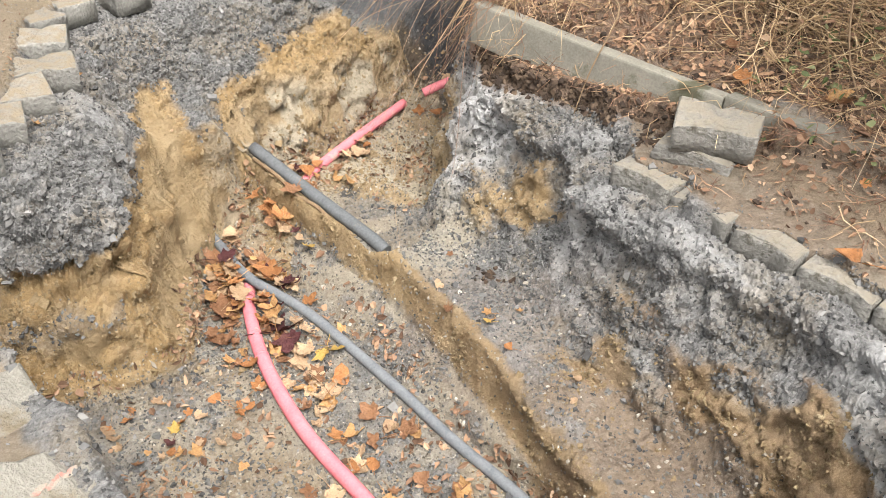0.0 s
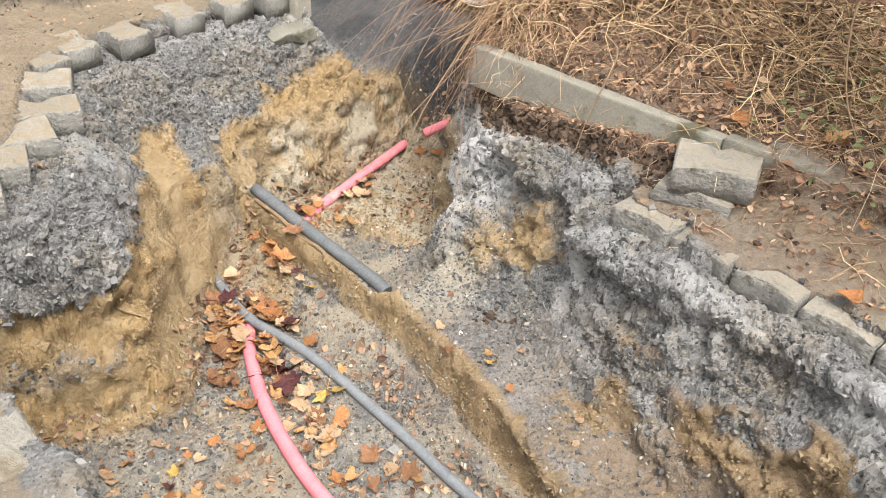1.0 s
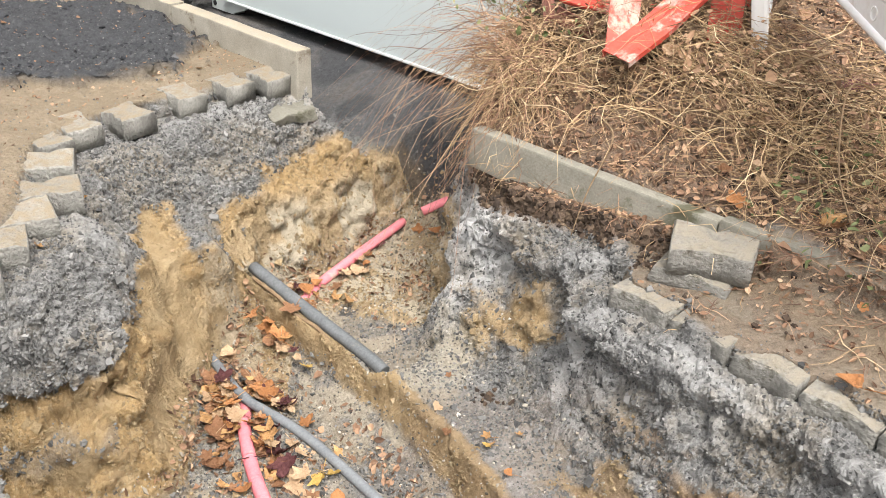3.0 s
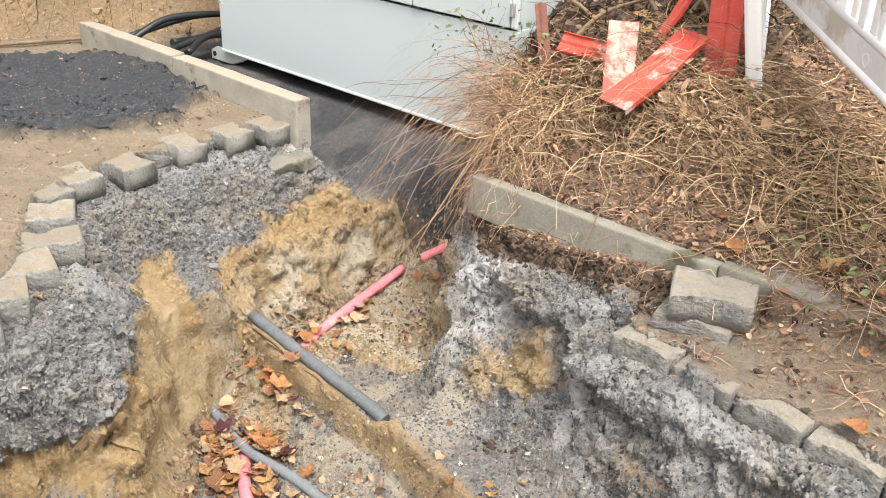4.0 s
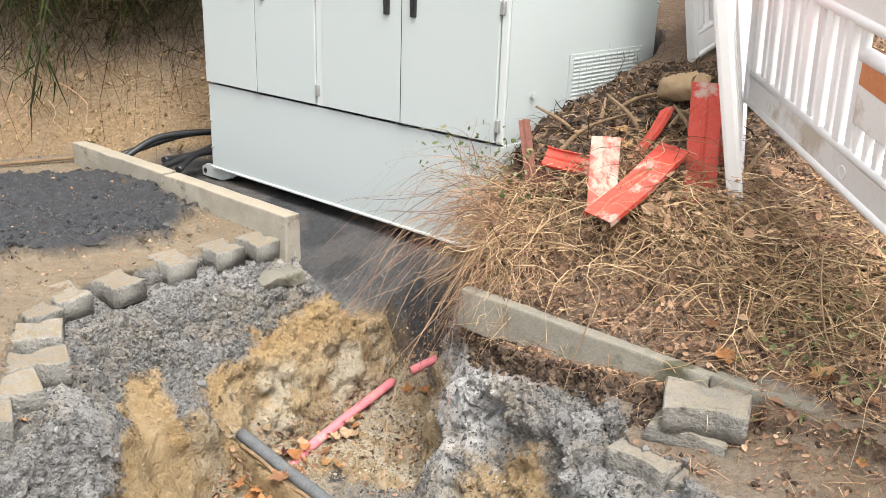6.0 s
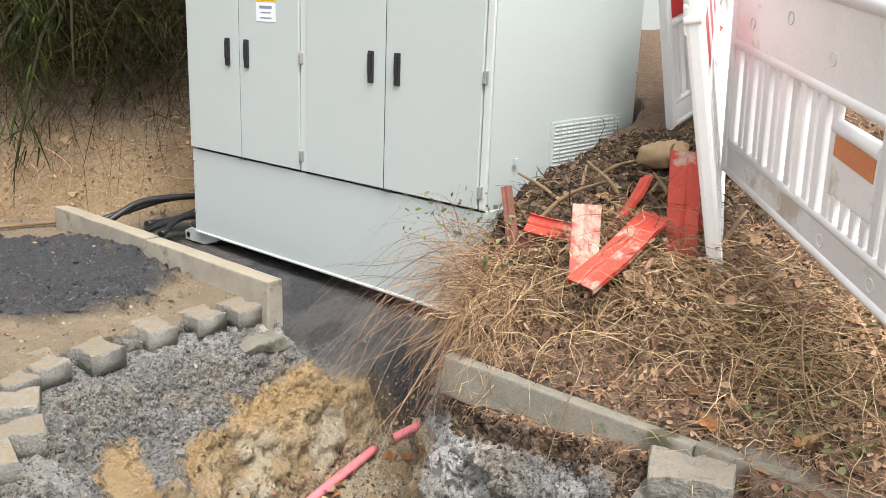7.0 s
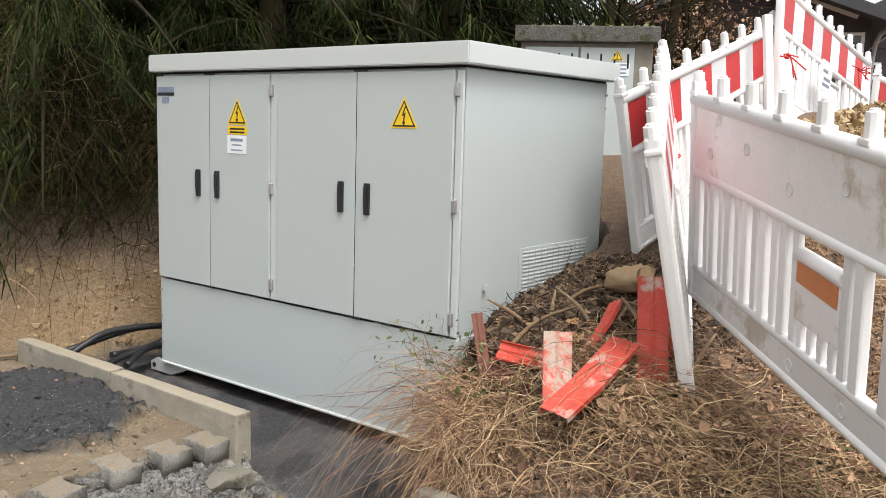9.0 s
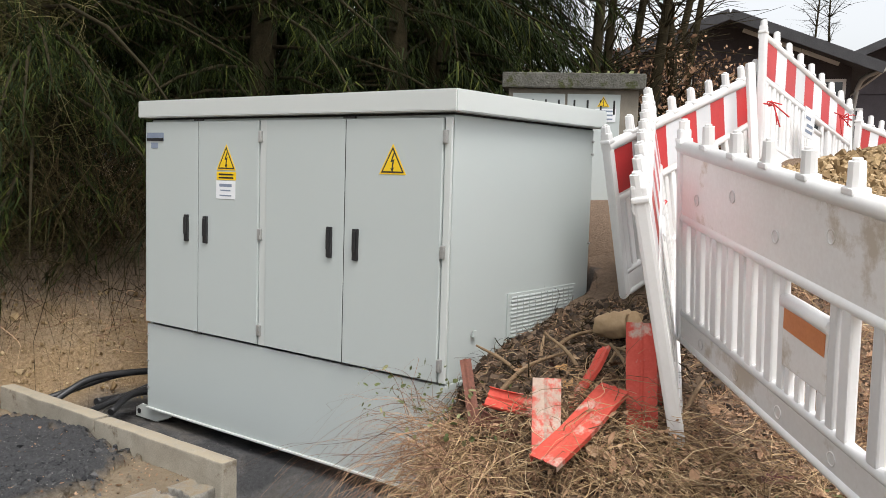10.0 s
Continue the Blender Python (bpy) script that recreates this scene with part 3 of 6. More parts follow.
def ground_kinds(x, y, z, sandy):
    """How much of each soil lies at a place: the strata of the cut, the covers of the surface."""
    p = np.stack([x, y, z * 1.5], 1)
    n, n2 = fbm(p, 5, 4), fbm(p + 13, 14, 3)
    fray = 0.035 * n + 0.02 * n2
    in_cut = np.maximum.reduce([-edge_distance(x, y, q) for q in (SHOULDER, BANK, FLOOR, FAR_FLOOR)]) > -0.27
    far_wall = zone(x, y, FAR_WALL, 0.05, 1.2 * fray) * smoothstep((-0.10 - z + 0.05 * n) / 0.05) * smoothstep((0.08 - x) / 0.06)
    west = (x < -0.55) & (y < 3.1)
    face = smoothstep((-0.25 - z + 0.09 * n + 0.06 * n2) / 0.03) * smoothstep((z + 0.74) / 0.04) * west
    patch = smoothstep((fbm(p + 23, 4, 3) - 0.42) / 0.12) * (x < -0.95)
    chute = zone(x, y, CHUTE, 0.05, fray) * (z > -0.74) * smoothstep((-0.06 - z) / 0.05)
    clay = np.maximum.reduce([far_wall, face * (1 - 0.4 * patch), chute])
    smear = np.maximum(chute * smoothstep((fbm(p + 33, 4, 2) + 0.35) / 0.3), zone(x, y, CLAY_SMEAR, 0.04, fray))
    smear = np.maximum(smear, face * smoothstep((0.09 - np.hypot(x + 1.08, (z + 0.55) * 1.3)) / 0.03 + n2))
    low_clay = zone(x, y, CLAY_LOW, 0.06, 2.2 * fray) * (z < -0.12)
    # lower right bank, mixed darker with the humus colour
    dark_bank = zone(x, y, [(-0.1, 2.28), (0.18, 2.42), (0.42, 2.2), (0.56, 1.9), (0.45, 1.2), (0.3, 1.6)], 0.1, 2 * fray)
    pocket = zone(x, y, CLAY_POCKET, 0.05, 1.5 * fray)
    clay = np.maximum.reduce([clay, low_clay * (0.35 + 0.65 * smoothstep((fbm(p + 61, 6, 4) + 0.22) / 0.2)), 0.9 * pocket, smear])
    clay = np.where(in_cut & (z < 0.0), clay, 0)
    floor_mix = smoothstep((-0.66 - z) / 0.05)
    clay = np.where(in_cut, np.maximum(clay, floor_mix * 0.4 * smoothstep((n + 0.3) / 0.5)), 0)
    pale = 0.8 * sandy * smoothstep((n2 + 0.5) / 0.5)
    streak = fbm(np.stack([x * 0.9 + y * 0.9, (x - y) * 0.25, z * 0.6 + 0.25 * x], 1), 9, 4)
    pale = np.maximum(pale, far_wall * (0.25 + 0.6 * smoothstep((streak + 0.02) / 0.18)) * smoothstep((-0.24 - z) / 0.12))
    pale = np.maximum(pale, 0.4 * floor_mix * smoothstep((n2 + 0.3) / 0.5) * in_cut)
    spill = zone(x, y, SAND_SPILL, 0.08, 2 * fray)
    pale = np.maximum(pale, 0.55 * spill)
    off_scarp, _ = beside(x, y, SCARP)
    upper = line_distance(x, y, (0.36, 2.32), (1.06, 1.46)) > 0
    corner = zone(x, y, [(0.02, 3.2), (0.30, 2.92), (0.34, 2.72), (0.22, 2.66), (0.02, 2.72), (-0.03, 3.0)], 0.12, 1.5 * fray)
    dust = np.maximum.reduce([corner * (0.75 + 0.25 * smoothstep((fbm(p + 71, 8, 3) + 0.3) / 0.4)),
                              smoothstep((0.075 - off_scarp) / 0.04) * (x > 0.4) * smoothstep((fbm(p + 81, 5, 3) + 0.15) / 0.3) * (0.3 + 0.4 * upper),
                              smoothstep((0.16 - np.hypot(x - 1.02, y - 1.36)) / 0.08 + n2),
                              0.9 * smoothstep((0.07 - np.hypot(x - 0.40, y - 2.24)) / 0.03 + n2),
                              0.9 * smoothstep((0.09 - np.hypot(x + 0.66, y - 3.76)) / 0.04 + n2),
                              0.35 * smoothstep((fbm(p + 91, 3.5, 3) - 0.1) / 0.3)]) * in_cut * (z < 0.09) * (z > -0.62)
    front = -line_distance(x, y, CAB_L, CAB_R)
    asphalt = smoothstep(-edge_distance(x, y, ASPHALT) / 0.05 + 0.3) * smoothstep((0.50 - front + 0.06 * n) / 0.1) * smoothstep((z + 0.29) / 0.05)
    asphalt = asphalt * np.where(front < 0.5, 0.74 + 0.24 * smoothstep((fbm(p + 19, 6, 4) + 0.3) / 0.7), 1)
    heap = smoothstep(-edge_distance(x, y, [(-2.6, 3.4), (-1.6, 3.5), (-1.2, 3.75), (-1.22, 4.3), (-1.55, 4.66), (-2.0, 4.82), (-2.6, 4.6)]) / 0.12 + 0.4 + 0.8 * n2)
    mound = smoothstep(-edge_distance(x, y, MOUND) / 0.04 + 0.4)
    mound = np.maximum(mound, 0.8 * smoothstep((y - 6.1 - 0.45 * (x + 2.4)) / 0.5 + 0.3 * n) * (x < 1))
    in_cut = in_cut & (z < 0.085)
    side = smoothstep((z - 0.085) / 0.015) * smoothstep((0.17 - z) / 0.02) * (1 - in_cut)
    sand = side * (1 - mound)
    low = in_cut * smoothstep((-0.50 - z) / 0.08) * (1 - sandy) * (y > 2.5)
    sand = np.maximum(sand, low * (x > -0.8) * 0.35 * (1 - far_wall * (z > -0.57)) * smoothstep((fbm(p + 77, 4, 4) + 0.12) / 0.3))
    pale = np.maximum(pale, low * (x > -0.75) * 0.75 * smoothstep((fbm(p + 97, 5, 3) + 0.25) / 0.3))
    sand = np.maximum(sand, 0.3 * sandy * in_cut)
    back = (1 - mound) * smoothstep((y - 5.1) / 0.3) * (x < 0.2) * (1 - asphalt)
    clay = np.maximum(clay, 0.9 * back)
    mound = np.maximum(mound, 0.38 * back)
    sand = sand * (1 - back)
    under_edging = smoothstep((0.13 - np.abs(line_distance(x, y, EDGING_A, EDGING_B) - 0.02)) / 0.05) * (x < 1.2) * (x > 0.12) * (z < 0.2)
    cover = smoothstep(-edge_distance(x, y, RIGHT_PAVING) / 0.05 + 0.3) * (z > 0.03)
    sand = np.maximum(sand, 0.75 * cover)
    mound = np.clip(np.maximum.reduce([mound, under_edging, 0.4 * cover * smoothstep((n2 + n + 0.3) / 0.5), 0.5 * low_clay * in_cut, 0.28 * dark_bank * in_cut]), 0, 1)
    sand = np.maximum(sand, 0.85 * smoothstep((-edge_distance(x, y, LEDGE_EDGE) - 0.075 + fray) / 0.03))
    # two small dark patches by the far floor, in the tar colour
    dark_spots = 0.9 * smoothstep((0.06 - np.hypot(x + 0.38, y - 3.05)) / 0.04 + 0.4 * n2) + 0.9 * smoothstep((0.05 - np.hypot(x + 0.0, y - 3.80)) / 0.04 + 0.4 * n2)
    strip = smoothstep(-edge_distance(x, y, RIDGE_STRIP) / 0.02 + 0.5 + 0.5 * n2) * in_cut
    clay, sand, pale = np.maximum(clay, strip), sand * (1 - strip), pale * (1 - strip)
    smear = np.maximum(smear, 0.65 * strip)
    return dict(clay=clay, pale=pale, sand=sand, dust=dust * (1 - clay), smear=smear * in_cut, humus=mound, tar=np.clip(np.maximum.reduce([asphalt, heap, dark_spots]), 0, 1)), heap


def build_ground():
    X, Y = np.meshgrid(GRID_X, GRID_Y)
    x, y, n, k = X.ravel(), Y.ravel(), len(GRID_Y), GRID_K
    i = (np.arange(n - 1)[:, None] * k + np.arange(k - 1)[None]).ravel()
    quads = np.stack([i, i + 1, i + k + 1, i + k], 1)
    z, sandy = ground_height(x, y)
    kinds, heap = ground_kinds(x, y, z, sandy)
    z = z + 0.05 * heap
    P = np.stack([x, y, z], 1)
    gy, gx = np.gradient(z.reshape(n, k), GRID_Y, GRID_X)
    N = np.stack([-gx.ravel(), -gy.ravel(), np.ones(n * k)], 1)
    N /= np.linalg.norm(N, axis=1)[:, None]
    border = smoothstep(np.minimum.reduce([x + 2.6, 2.2 - x, y - 0.4, 5.4 - y]) / 0.2)
    cl, calm = kinds["clay"], 1 - kinds["smear"]
    warp = np.stack([vnoise(P, 21), vnoise(P + 3, 21), vnoise(P + 6, 21)], 1) * 0.012
    big, mid, small = lumps_of(P + warp, 15), lumps_of(P + 0.7 * warp, 36), lumps_of(P + 0.4 * warp, 78)
    layered = lumps_of((P + 1.5 * warp) * (1, 1, 1.4), 10)
    flat = np.clip(1.7 * N[:, 2], 0.5, 1)
    mid, small = mid * flat, small * flat
    rough = 0.6 + 0.7 * smoothstep((fbm(P + 44, 3, 2) + 0.3) / 0.6)
    stony = (1 - cl) * (1 - kinds["sand"]) * (1 - kinds["tar"]) * (1 - kinds["humus"]) * (1 - 0.8 * sandy) * (z < 0.09)
    floor = smoothstep((-0.64 - z) / 0.05)
    disp = 0.030 * fbm(P, 6, 3) * (1 - 0.7 * sandy) * (1 - 0.6 * floor)
    disp = disp + stony * rough * (1 - 0.6 * floor) * (0.018 * big + 0.014 * mid + 0.007 * small)
    disp = disp + cl * calm * (1 - 0.5 * floor) * (0.028 * layered + 0.015 * mid + 0.008 * small)
    disp = disp - 0.026 * smoothstep((cl - 0.3) / 0.4) * (x < -0.78) * (y < 2.5) * (z > -0.66)
    disp = disp - 0.075 * np.exp(-((x + 0.94) / 0.06) ** 2 - ((y - 2.07) / 0.09) ** 2 - ((z + 0.31) / 0.045) ** 2)
    sd, _ = beside(x, y, SCARP)
    above = (y < SCARP[0][1] + 0.03) & (y > SCARP[-1][1] - 0.03)
    signed = np.zeros(len(x))
    near = np.full(len(x), 9.0)
    for a, b in zip(SCARP, SCARP[1:]):
        d, _ = beside(x, y, [a, b])
        signed = np.where(d < near, line_distance(x, y, a, b), signed)
        near = np.minimum(near, d)
    signed = signed + 0.02 * vnoise(P, 14)
    disp = disp + above * 0.032 * np.tanh(signed / 0.012) * np.exp(-(signed / 0.09) ** 2) * (sd < 0.2) * (1 - cl)
    disp = disp + heap * (0.028 * fbm(P, 9, 4, 0.6)) * 6
    steep = np.clip(1.45 - N[:, 2], 0.55, 1)
    quiet = 1 - 0.75 * np.maximum(kinds["sand"], kinds["tar"])
    P = P + N * (disp * border * steep * quiet * 1.2)[:, None]
    for line, r in ((WATER_LINE, 0.0185), (CONDUIT_LINE, 0.024)):
        d, h = beside(P[:, 0], P[:, 1], line)
        P[:, 2] = np.where(P[:, 2] < -0.6, np.clip(P[:, 2], h - 0.6 * r - 0.5 * np.clip(d - 0.03, 0, 1), np.where(d < 0.05, h - 0.5 * r, 9)), P[:, 2])
    d, h = beside(P[:, 0], P[:, 1], DRAIN_LINE)
    P[:, 2] = np.minimum(P[:, 2], h - 0.012 + 1.6 * np.clip(d - 0.05, 0, 1) + 9 * (d > 0.2))
    d, h = beside(P[:, 0], P[:, 1], STUB_LINE)
    P[:, 2] = np.minimum(P[:, 2], h - 0.012 + 3.5 * np.clip(d - 0.045, 0, 1))
    ob = np_mesh("ground", P, quads, SOIL, True)
    ob.data.polygons.foreach_set("use_smooth", (stony < 0.5)[quads[:, 0]])
    for name, v in kinds.items():
        ob.data.attributes.new(name, 'FLOAT', 'POINT').data.foreach_set("value", v.astype(np.float32))
    tagged(ob, "trench dug through gravel and ochre clay, with sandy paving round it", "ground", kind="structure")
    return P, N, kinds, quads


def build_far_ground():
    xs = np.concatenate([-np.geomspace(260, 3.0, 26), np.arange(-2.6, 2.21, 0.3), np.geomspace(2.6, 260, 26)])
    ys = np.concatenate([-np.geomspace(260, 0.3, 22) + 0.4, np.arange(0.4, 5.41, 0.25), np.geomspace(0.15, 300, 46) + 5.4])
    X, Y = np.meshgrid(xs, ys)
    x, y = X.ravel(), Y.ravel()
    z, sandy = ground_height(x, y)
    kinds, _ = ground_kinds(x, y, z, sandy)
    k = len(xs)
    i = (np.arange(len(ys) - 1)[:, None] * k + np.arange(k - 1)[None]).ravel()
    q = np.stack([i, i + 1, i + k + 1, i + k], 1)
    cx, cy = x[q].mean(1), y[q].mean(1)
    q = q[~((cx > -2.6) & (cx < 2.2) & (cy > 0.4) & (cy < 5.4))]
    ob = np_mesh("ground", np.stack([x, y, z - 0.012], 1), q, SOIL, True)
    for name, v in kinds.items():
        ob.data.attributes.new(name, 'FLOAT', 'POINT').data.foreach_set("value", v.astype(np.float32))
    tagged(ob, "brown soil and litter round the site, rising behind", "ground", kind="structure")


GROUND_P, GROUND_N, KINDS, GROUND_Q = build_ground()
build_far_ground()


def grid_index(x, y):
    return min(max(int(np.searchsorted(GRID_Y, y)), 0), len(GRID_Y) - 1) * GRID_K + min(max(int(np.searchsorted(GRID_X, x)), 0), GRID_K - 1)


def drop(x, y):
    """Ground height at one place of the finely built part."""
    return float(GROUND_P[grid_index(x, y), 2])


# ---- transformer cabinet ----
def bolt_outline(s):
    return [(x * s, y * s) for x, y in ((0.06, 0.5), (-0.14, 0.02), (0.0, 0.06), (-0.05, -0.28), (-0.13, -0.26), (0.02, -0.5), (0.10, -0.22), (0.03, -0.24), (0.13, 0.2), (0.0, 0.14), (0.14, 0.5))]


def warning_sign(parent, x, z, s, y):
    """Yellow triangle with a black border and a black lightning bolt, on a face that looks towards -y."""
    up = pose(x, y, z, 90, 0, 0)
    tri = lambda k: [(-0.5 * s * k, -0.433 * s * k), (0.5 * s * k, -0.433 * s * k), (0, 0.433 * s * k)]
    low = lambda pts, d: [(a, b + d) for a, b in pts]
    sign = part("warning_sign", add_prism(bmesh.new(), tri(1.0), 0, 0.0015, up), YELLOW, parent, "yellow triangular high-voltage warning sign")
    part("sign_border", add_prism(bmesh.new(), low(tri(0.86), -0.0202 * s), 0.0015, 0.002, up), BLACK, sign)
    part("sign_field", add_prism(bmesh.new(), low(tri(0.70), -0.0433 * s), 0.002, 0.0026, up), YELLOW, sign)
    part("lightning_bolt", add_prism(bmesh.new(), low(bolt_outline(0.56 * s), -0.11 * s), 0.0026, 0.0032, up), BLACK, sign)
    return sign


def build_cabinet():
    cab = thing("transformer_cabinet", "large pale grey metal transformer cabinet on feet", "cabinet", pose(*CAB_L, 0.017, 0, 0, CAB_YAW))
    W, D = 2.3, 1.33
    part("body", box((W - 0.02, D - 0.02, 1.23), (W / 2, D / 2 + 0.008, 0.535 + 0.615), bevel=0.006), PAINTED, cab)
    # a dark block stands in for the shade below the cabinet
    part("underframe", box((W - 0.16, D - 0.16, 0.10), (W / 2, D / 2 + 0.05, 0.03), bevel=0.004), DARK_GAP, cab, "near-black block painted as the shade beneath the cabinet")
    part("plinth_panel", box((W, 0.018, 0.53), (W / 2, 0.0, 0.265), bevel=0.004), PAINTED, cab)
    part("side_panel", box((0.018, D, 0.53), (W - 0.012, D / 2 + 0.01, 0.27), bevel=0.004), PAINTED, cab)
    part("side_panel", box((0.018, D, 0.53), (0.012, D / 2 + 0.01, 0.27), bevel=0.004), PAINTED, cab)
    part("back_panel", box((W - 0.05, 0.018, 0.53), (W / 2, D - 0.02, 0.27), bevel=0.004), PAINTED, cab)
    part("lower_lip", box((W, 0.03, 0.012), (W / 2, -0.006, 0.004), bevel=0.003), ROOF_METAL, cab)
    bm = bmesh.new()
    o = 0.045
    lo = [(-o, -o), (W + o, -o), (W + o, D + o), (-o, D + o)]
    add_prism(bm, lo, 1.775, 1.875)
    bmesh.ops.bevel(bm, geom=bm.edges[:], offset=0.006, segments=2, affect='EDGES')
    part("roof", bm, ROOF_METAL, cab, "pale folded sheet roof with a deep rim")
    # dark sheet painted as the shade line under the roof rim
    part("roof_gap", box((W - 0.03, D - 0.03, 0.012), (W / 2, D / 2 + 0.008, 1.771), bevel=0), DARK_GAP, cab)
    for x0, x1, hx in ((0.004, 0.506, 0.409), (0.511, 1.020, 0.582), (1.082, 1.655, 1.563), (1.660, 2.256, 1.741)):
        door = part("door", box((x1 - x0, 0.022, 1.205), ((x0 + x1) / 2, -0.012, 0.545 + 0.6025), bevel=0.004), PAINTED, cab)
        h = part("handle", box((0.034, 0.014, 0.155), (hx, -0.029, 1.141), bevel=0.004), BLACK, door, "black plastic lever handle")
        add = box((0.020, 0.010, 0.10), (hx, -0.040, 1.155), bevel=0.003)
        part("lever", add, BLACK, h)
    for x in (0.51, 1.657):
        part("seam", box((0.004, 0.02, 1.2), (x - 0.001, -0.0105, 1.147), bevel=0), DARK_GAP, cab)
    for x in (1.036, 2.272):
        for z in (1.665, 1.145, 0.625):
            part("hinge", box((0.022, 0.02, 0.06), (x, -0.022, z), bevel=0.005), STEEL, cab, "small steel hinge")
    part("mullion", box((0.05, 0.014, 1.21), (1.051, -0.008, 1.147), bevel=0.003), ROOF_METAL, cab)
    part("corner_post", box((0.036, 0.014, 1.21), (2.281, -0.008, 1.147), bevel=0.003), ROOF_METAL, cab)
    for x in (0.45, 1.62):
        part("door_stop", box((0.08, 0.01, 0.008), (x + 0.06, -0.02, 1.757), bevel=0), BLACK, cab)
        part("door_stop", box((0.06, 0.012, 0.008), (x + 0.06, -0.02, 0.54), bevel=0), BLACK, cab)
    warning_sign(cab, 0.757, 1.552, 0.165, -0.0235)
    lower = part("notice", box((0.165, 0.0016, 0.045), (0.757, -0.0243, 1.449), bevel=0), YELLOW, cab, "small yellow notice with two printed lines")
    for k in (0, 1):
        part("print_bar", box((0.125, 0.0008, 0.009), (0.757, -0.0256, 1.457 - 0.018 * k), bevel=0), BLACK, lower)
    owner = part("owner_label", box((0.163, 0.0016, 0.10), (0.753, -0.0243, 1.372), bevel=0), WHITE_FILM, cab, "white label with printed lines")
    for k, (w, t) in enumerate(((0.105, 0.016), (0.085, 0.007), (0.10, 0.007))):
        part("print_bar", box((w, 0.0008, t), (0.753, -0.0256, 1.397 - 0.028 * k), bevel=0), PRINT, owner)
    warning_sign(cab, 1.965, 1.56, 0.165, -0.0235)
    plate = part("type_plate", box((0.165, 0.002, 0.05), (0.10, -0.0245, 1.663), bevel=0), PRINT, cab, "small blue-grey type plate")
    part("print_bar", box((0.165, 0.001, 0.018), (0.10, -0.0262, 1.647), bevel=0), BLACK, plate)
    part("type_tag", box((0.066, 0.002, 0.035), (0.094, -0.0245, 1.612), bevel=0), PRINT, cab)
    # louvred vent in the side wall
    vent = part("vent", box((0.006, 0.69, 0.31), (W - 0.006, 0.838, 0.755), bevel=0.001), PAINTED, cab, "louvred vent pressed into the side")
    for r in range(15):
        for c in range(11):
            bm = bmesh.new()
            add_prism(bm, [(-0.004, 0.0), (0.003, 0.0), (0.0, 0.009)], -0.024, 0.024, pose(W - 0.002, 0.838 - 0.29 + 0.058 * c, 0.755 - 0.142 + 0.0195 * r, 90, 0, 0))
            part("louvre", bm, PAINTED, vent)
    for z in (1.70, 1.63, 1.13, 0.62):
        bm = bmesh.new()
        bmesh.ops.create_cone(bm, cap_ends=True, segments=8, radius1=0.008, radius2=0.006, depth=0.012, matrix=pose(W + 0.004, 1.30, z, 0, 90, 0))
        part("rivet", bm, STEEL, cab)
    for z in (0.46, 0.30, 0.13):
        bm = bmesh.new()
        bmesh.ops.create_cone(bm, cap_ends=True, segments=8, radius1=0.009, radius2=0.007, depth=0.012, matrix=pose(0.012, -0.012, z, 90, 0, 0))
        part("rivet", bm, STEEL, cab)
    part("side_tab", box((0.008, 0.03, 0.03), (W + 0.006, 0.20, 0.75), bevel=0.002), PAINTED, cab)
    for x, way in ((0.0, -1), (W, 1)):
        bm = bmesh.new()
        add_prism(bm, [(x + way * 0.16, -0.085), (x + way * 0.16, -0.03), (x + way * 0.10, 0.0), (x - way * 0.2, 0.0), (x - way * 0.2, -0.03), (x - way * 0.05, -0.085)], 0, 0.012, pose(0, 0.03, 0, 90, 0, 0))
        add_box(bm, (0.22, 0.08, 0.010), (x + way * 0.05, 0.065, -0.082), bevel=0.002)
        bmesh.ops.recalc_face_normals(bm, faces=bm.faces)
        foot = part("foot_bracket", bm, ROOF_METAL, cab, "white bolted steel foot bracket")
        bm = bmesh.new()
        bmesh.ops.create_cone(bm, cap_ends=True, segments=14, radius1=0.017, radius2=0.017, depth=0.004, matrix=pose(x + way * 0.125, 0.017, -0.05, 90, 0, 0))
        part("bolt_hole", bm, BLACK, foot)


build_cabinet()

# ---- kerbs, edging and pavers ----
def worn_block(size, seed, rough=0.004):
    """A concrete block with knocked corners."""
    bm = box(size, bevel=0.008)
    bmesh.ops.subdivide_edges(bm, edges=[e for e in bm.edges if e.calc_length() > 0.08], cuts=6, use_grid_fill=True)
    for v in bm.verts:
        v.co += Vector((noise.noise(v.co * 14 + Vector((seed, 0, 0))), noise.noise(v.co * 14 + Vector((0, seed, 0))), noise.noise(v.co * 14 + Vector((0, 0, seed))))) * rough
    return bm


KERB_A, KERB_B = Vector((-0.665, 3.83, 0.115)), Vector((-2.14, 5.11, 0.115))
kerb_turn = math.degrees(math.atan2(KERB_B.y - KERB_A.y, KERB_B.x - KERB_A.x))
kerb_way = (KERB_B - KERB_A).normalized()
for i, (a, n) in enumerate(((0.0, 0.99), (1.0, 0.95))):
    ob = part("kerb_stone", worn_block((n, 0.085, 0.235), i + 3), CONCRETE)
    ob.matrix_world = Matrix.Translation(KERB_A + kerb_way * (a + n / 2) + Vector((0, 0, 0.006 * i))) @ pose(0, 0, 0, 0, 0, kerb_turn)
    tagged(ob, "pale concrete kerb stone laid beside sandy paving", "kerb", "kerb stones")
ob = part("concrete_lump", worn_block((0.20, 0.14, 0.06), 9, 0.02), EDGING)
ob.matrix_world = pose(-0.72, 3.74, -0.035, 8, -6, 30)
tagged(ob, "broken lump of concrete bedding under the kerb end", "concrete lump")

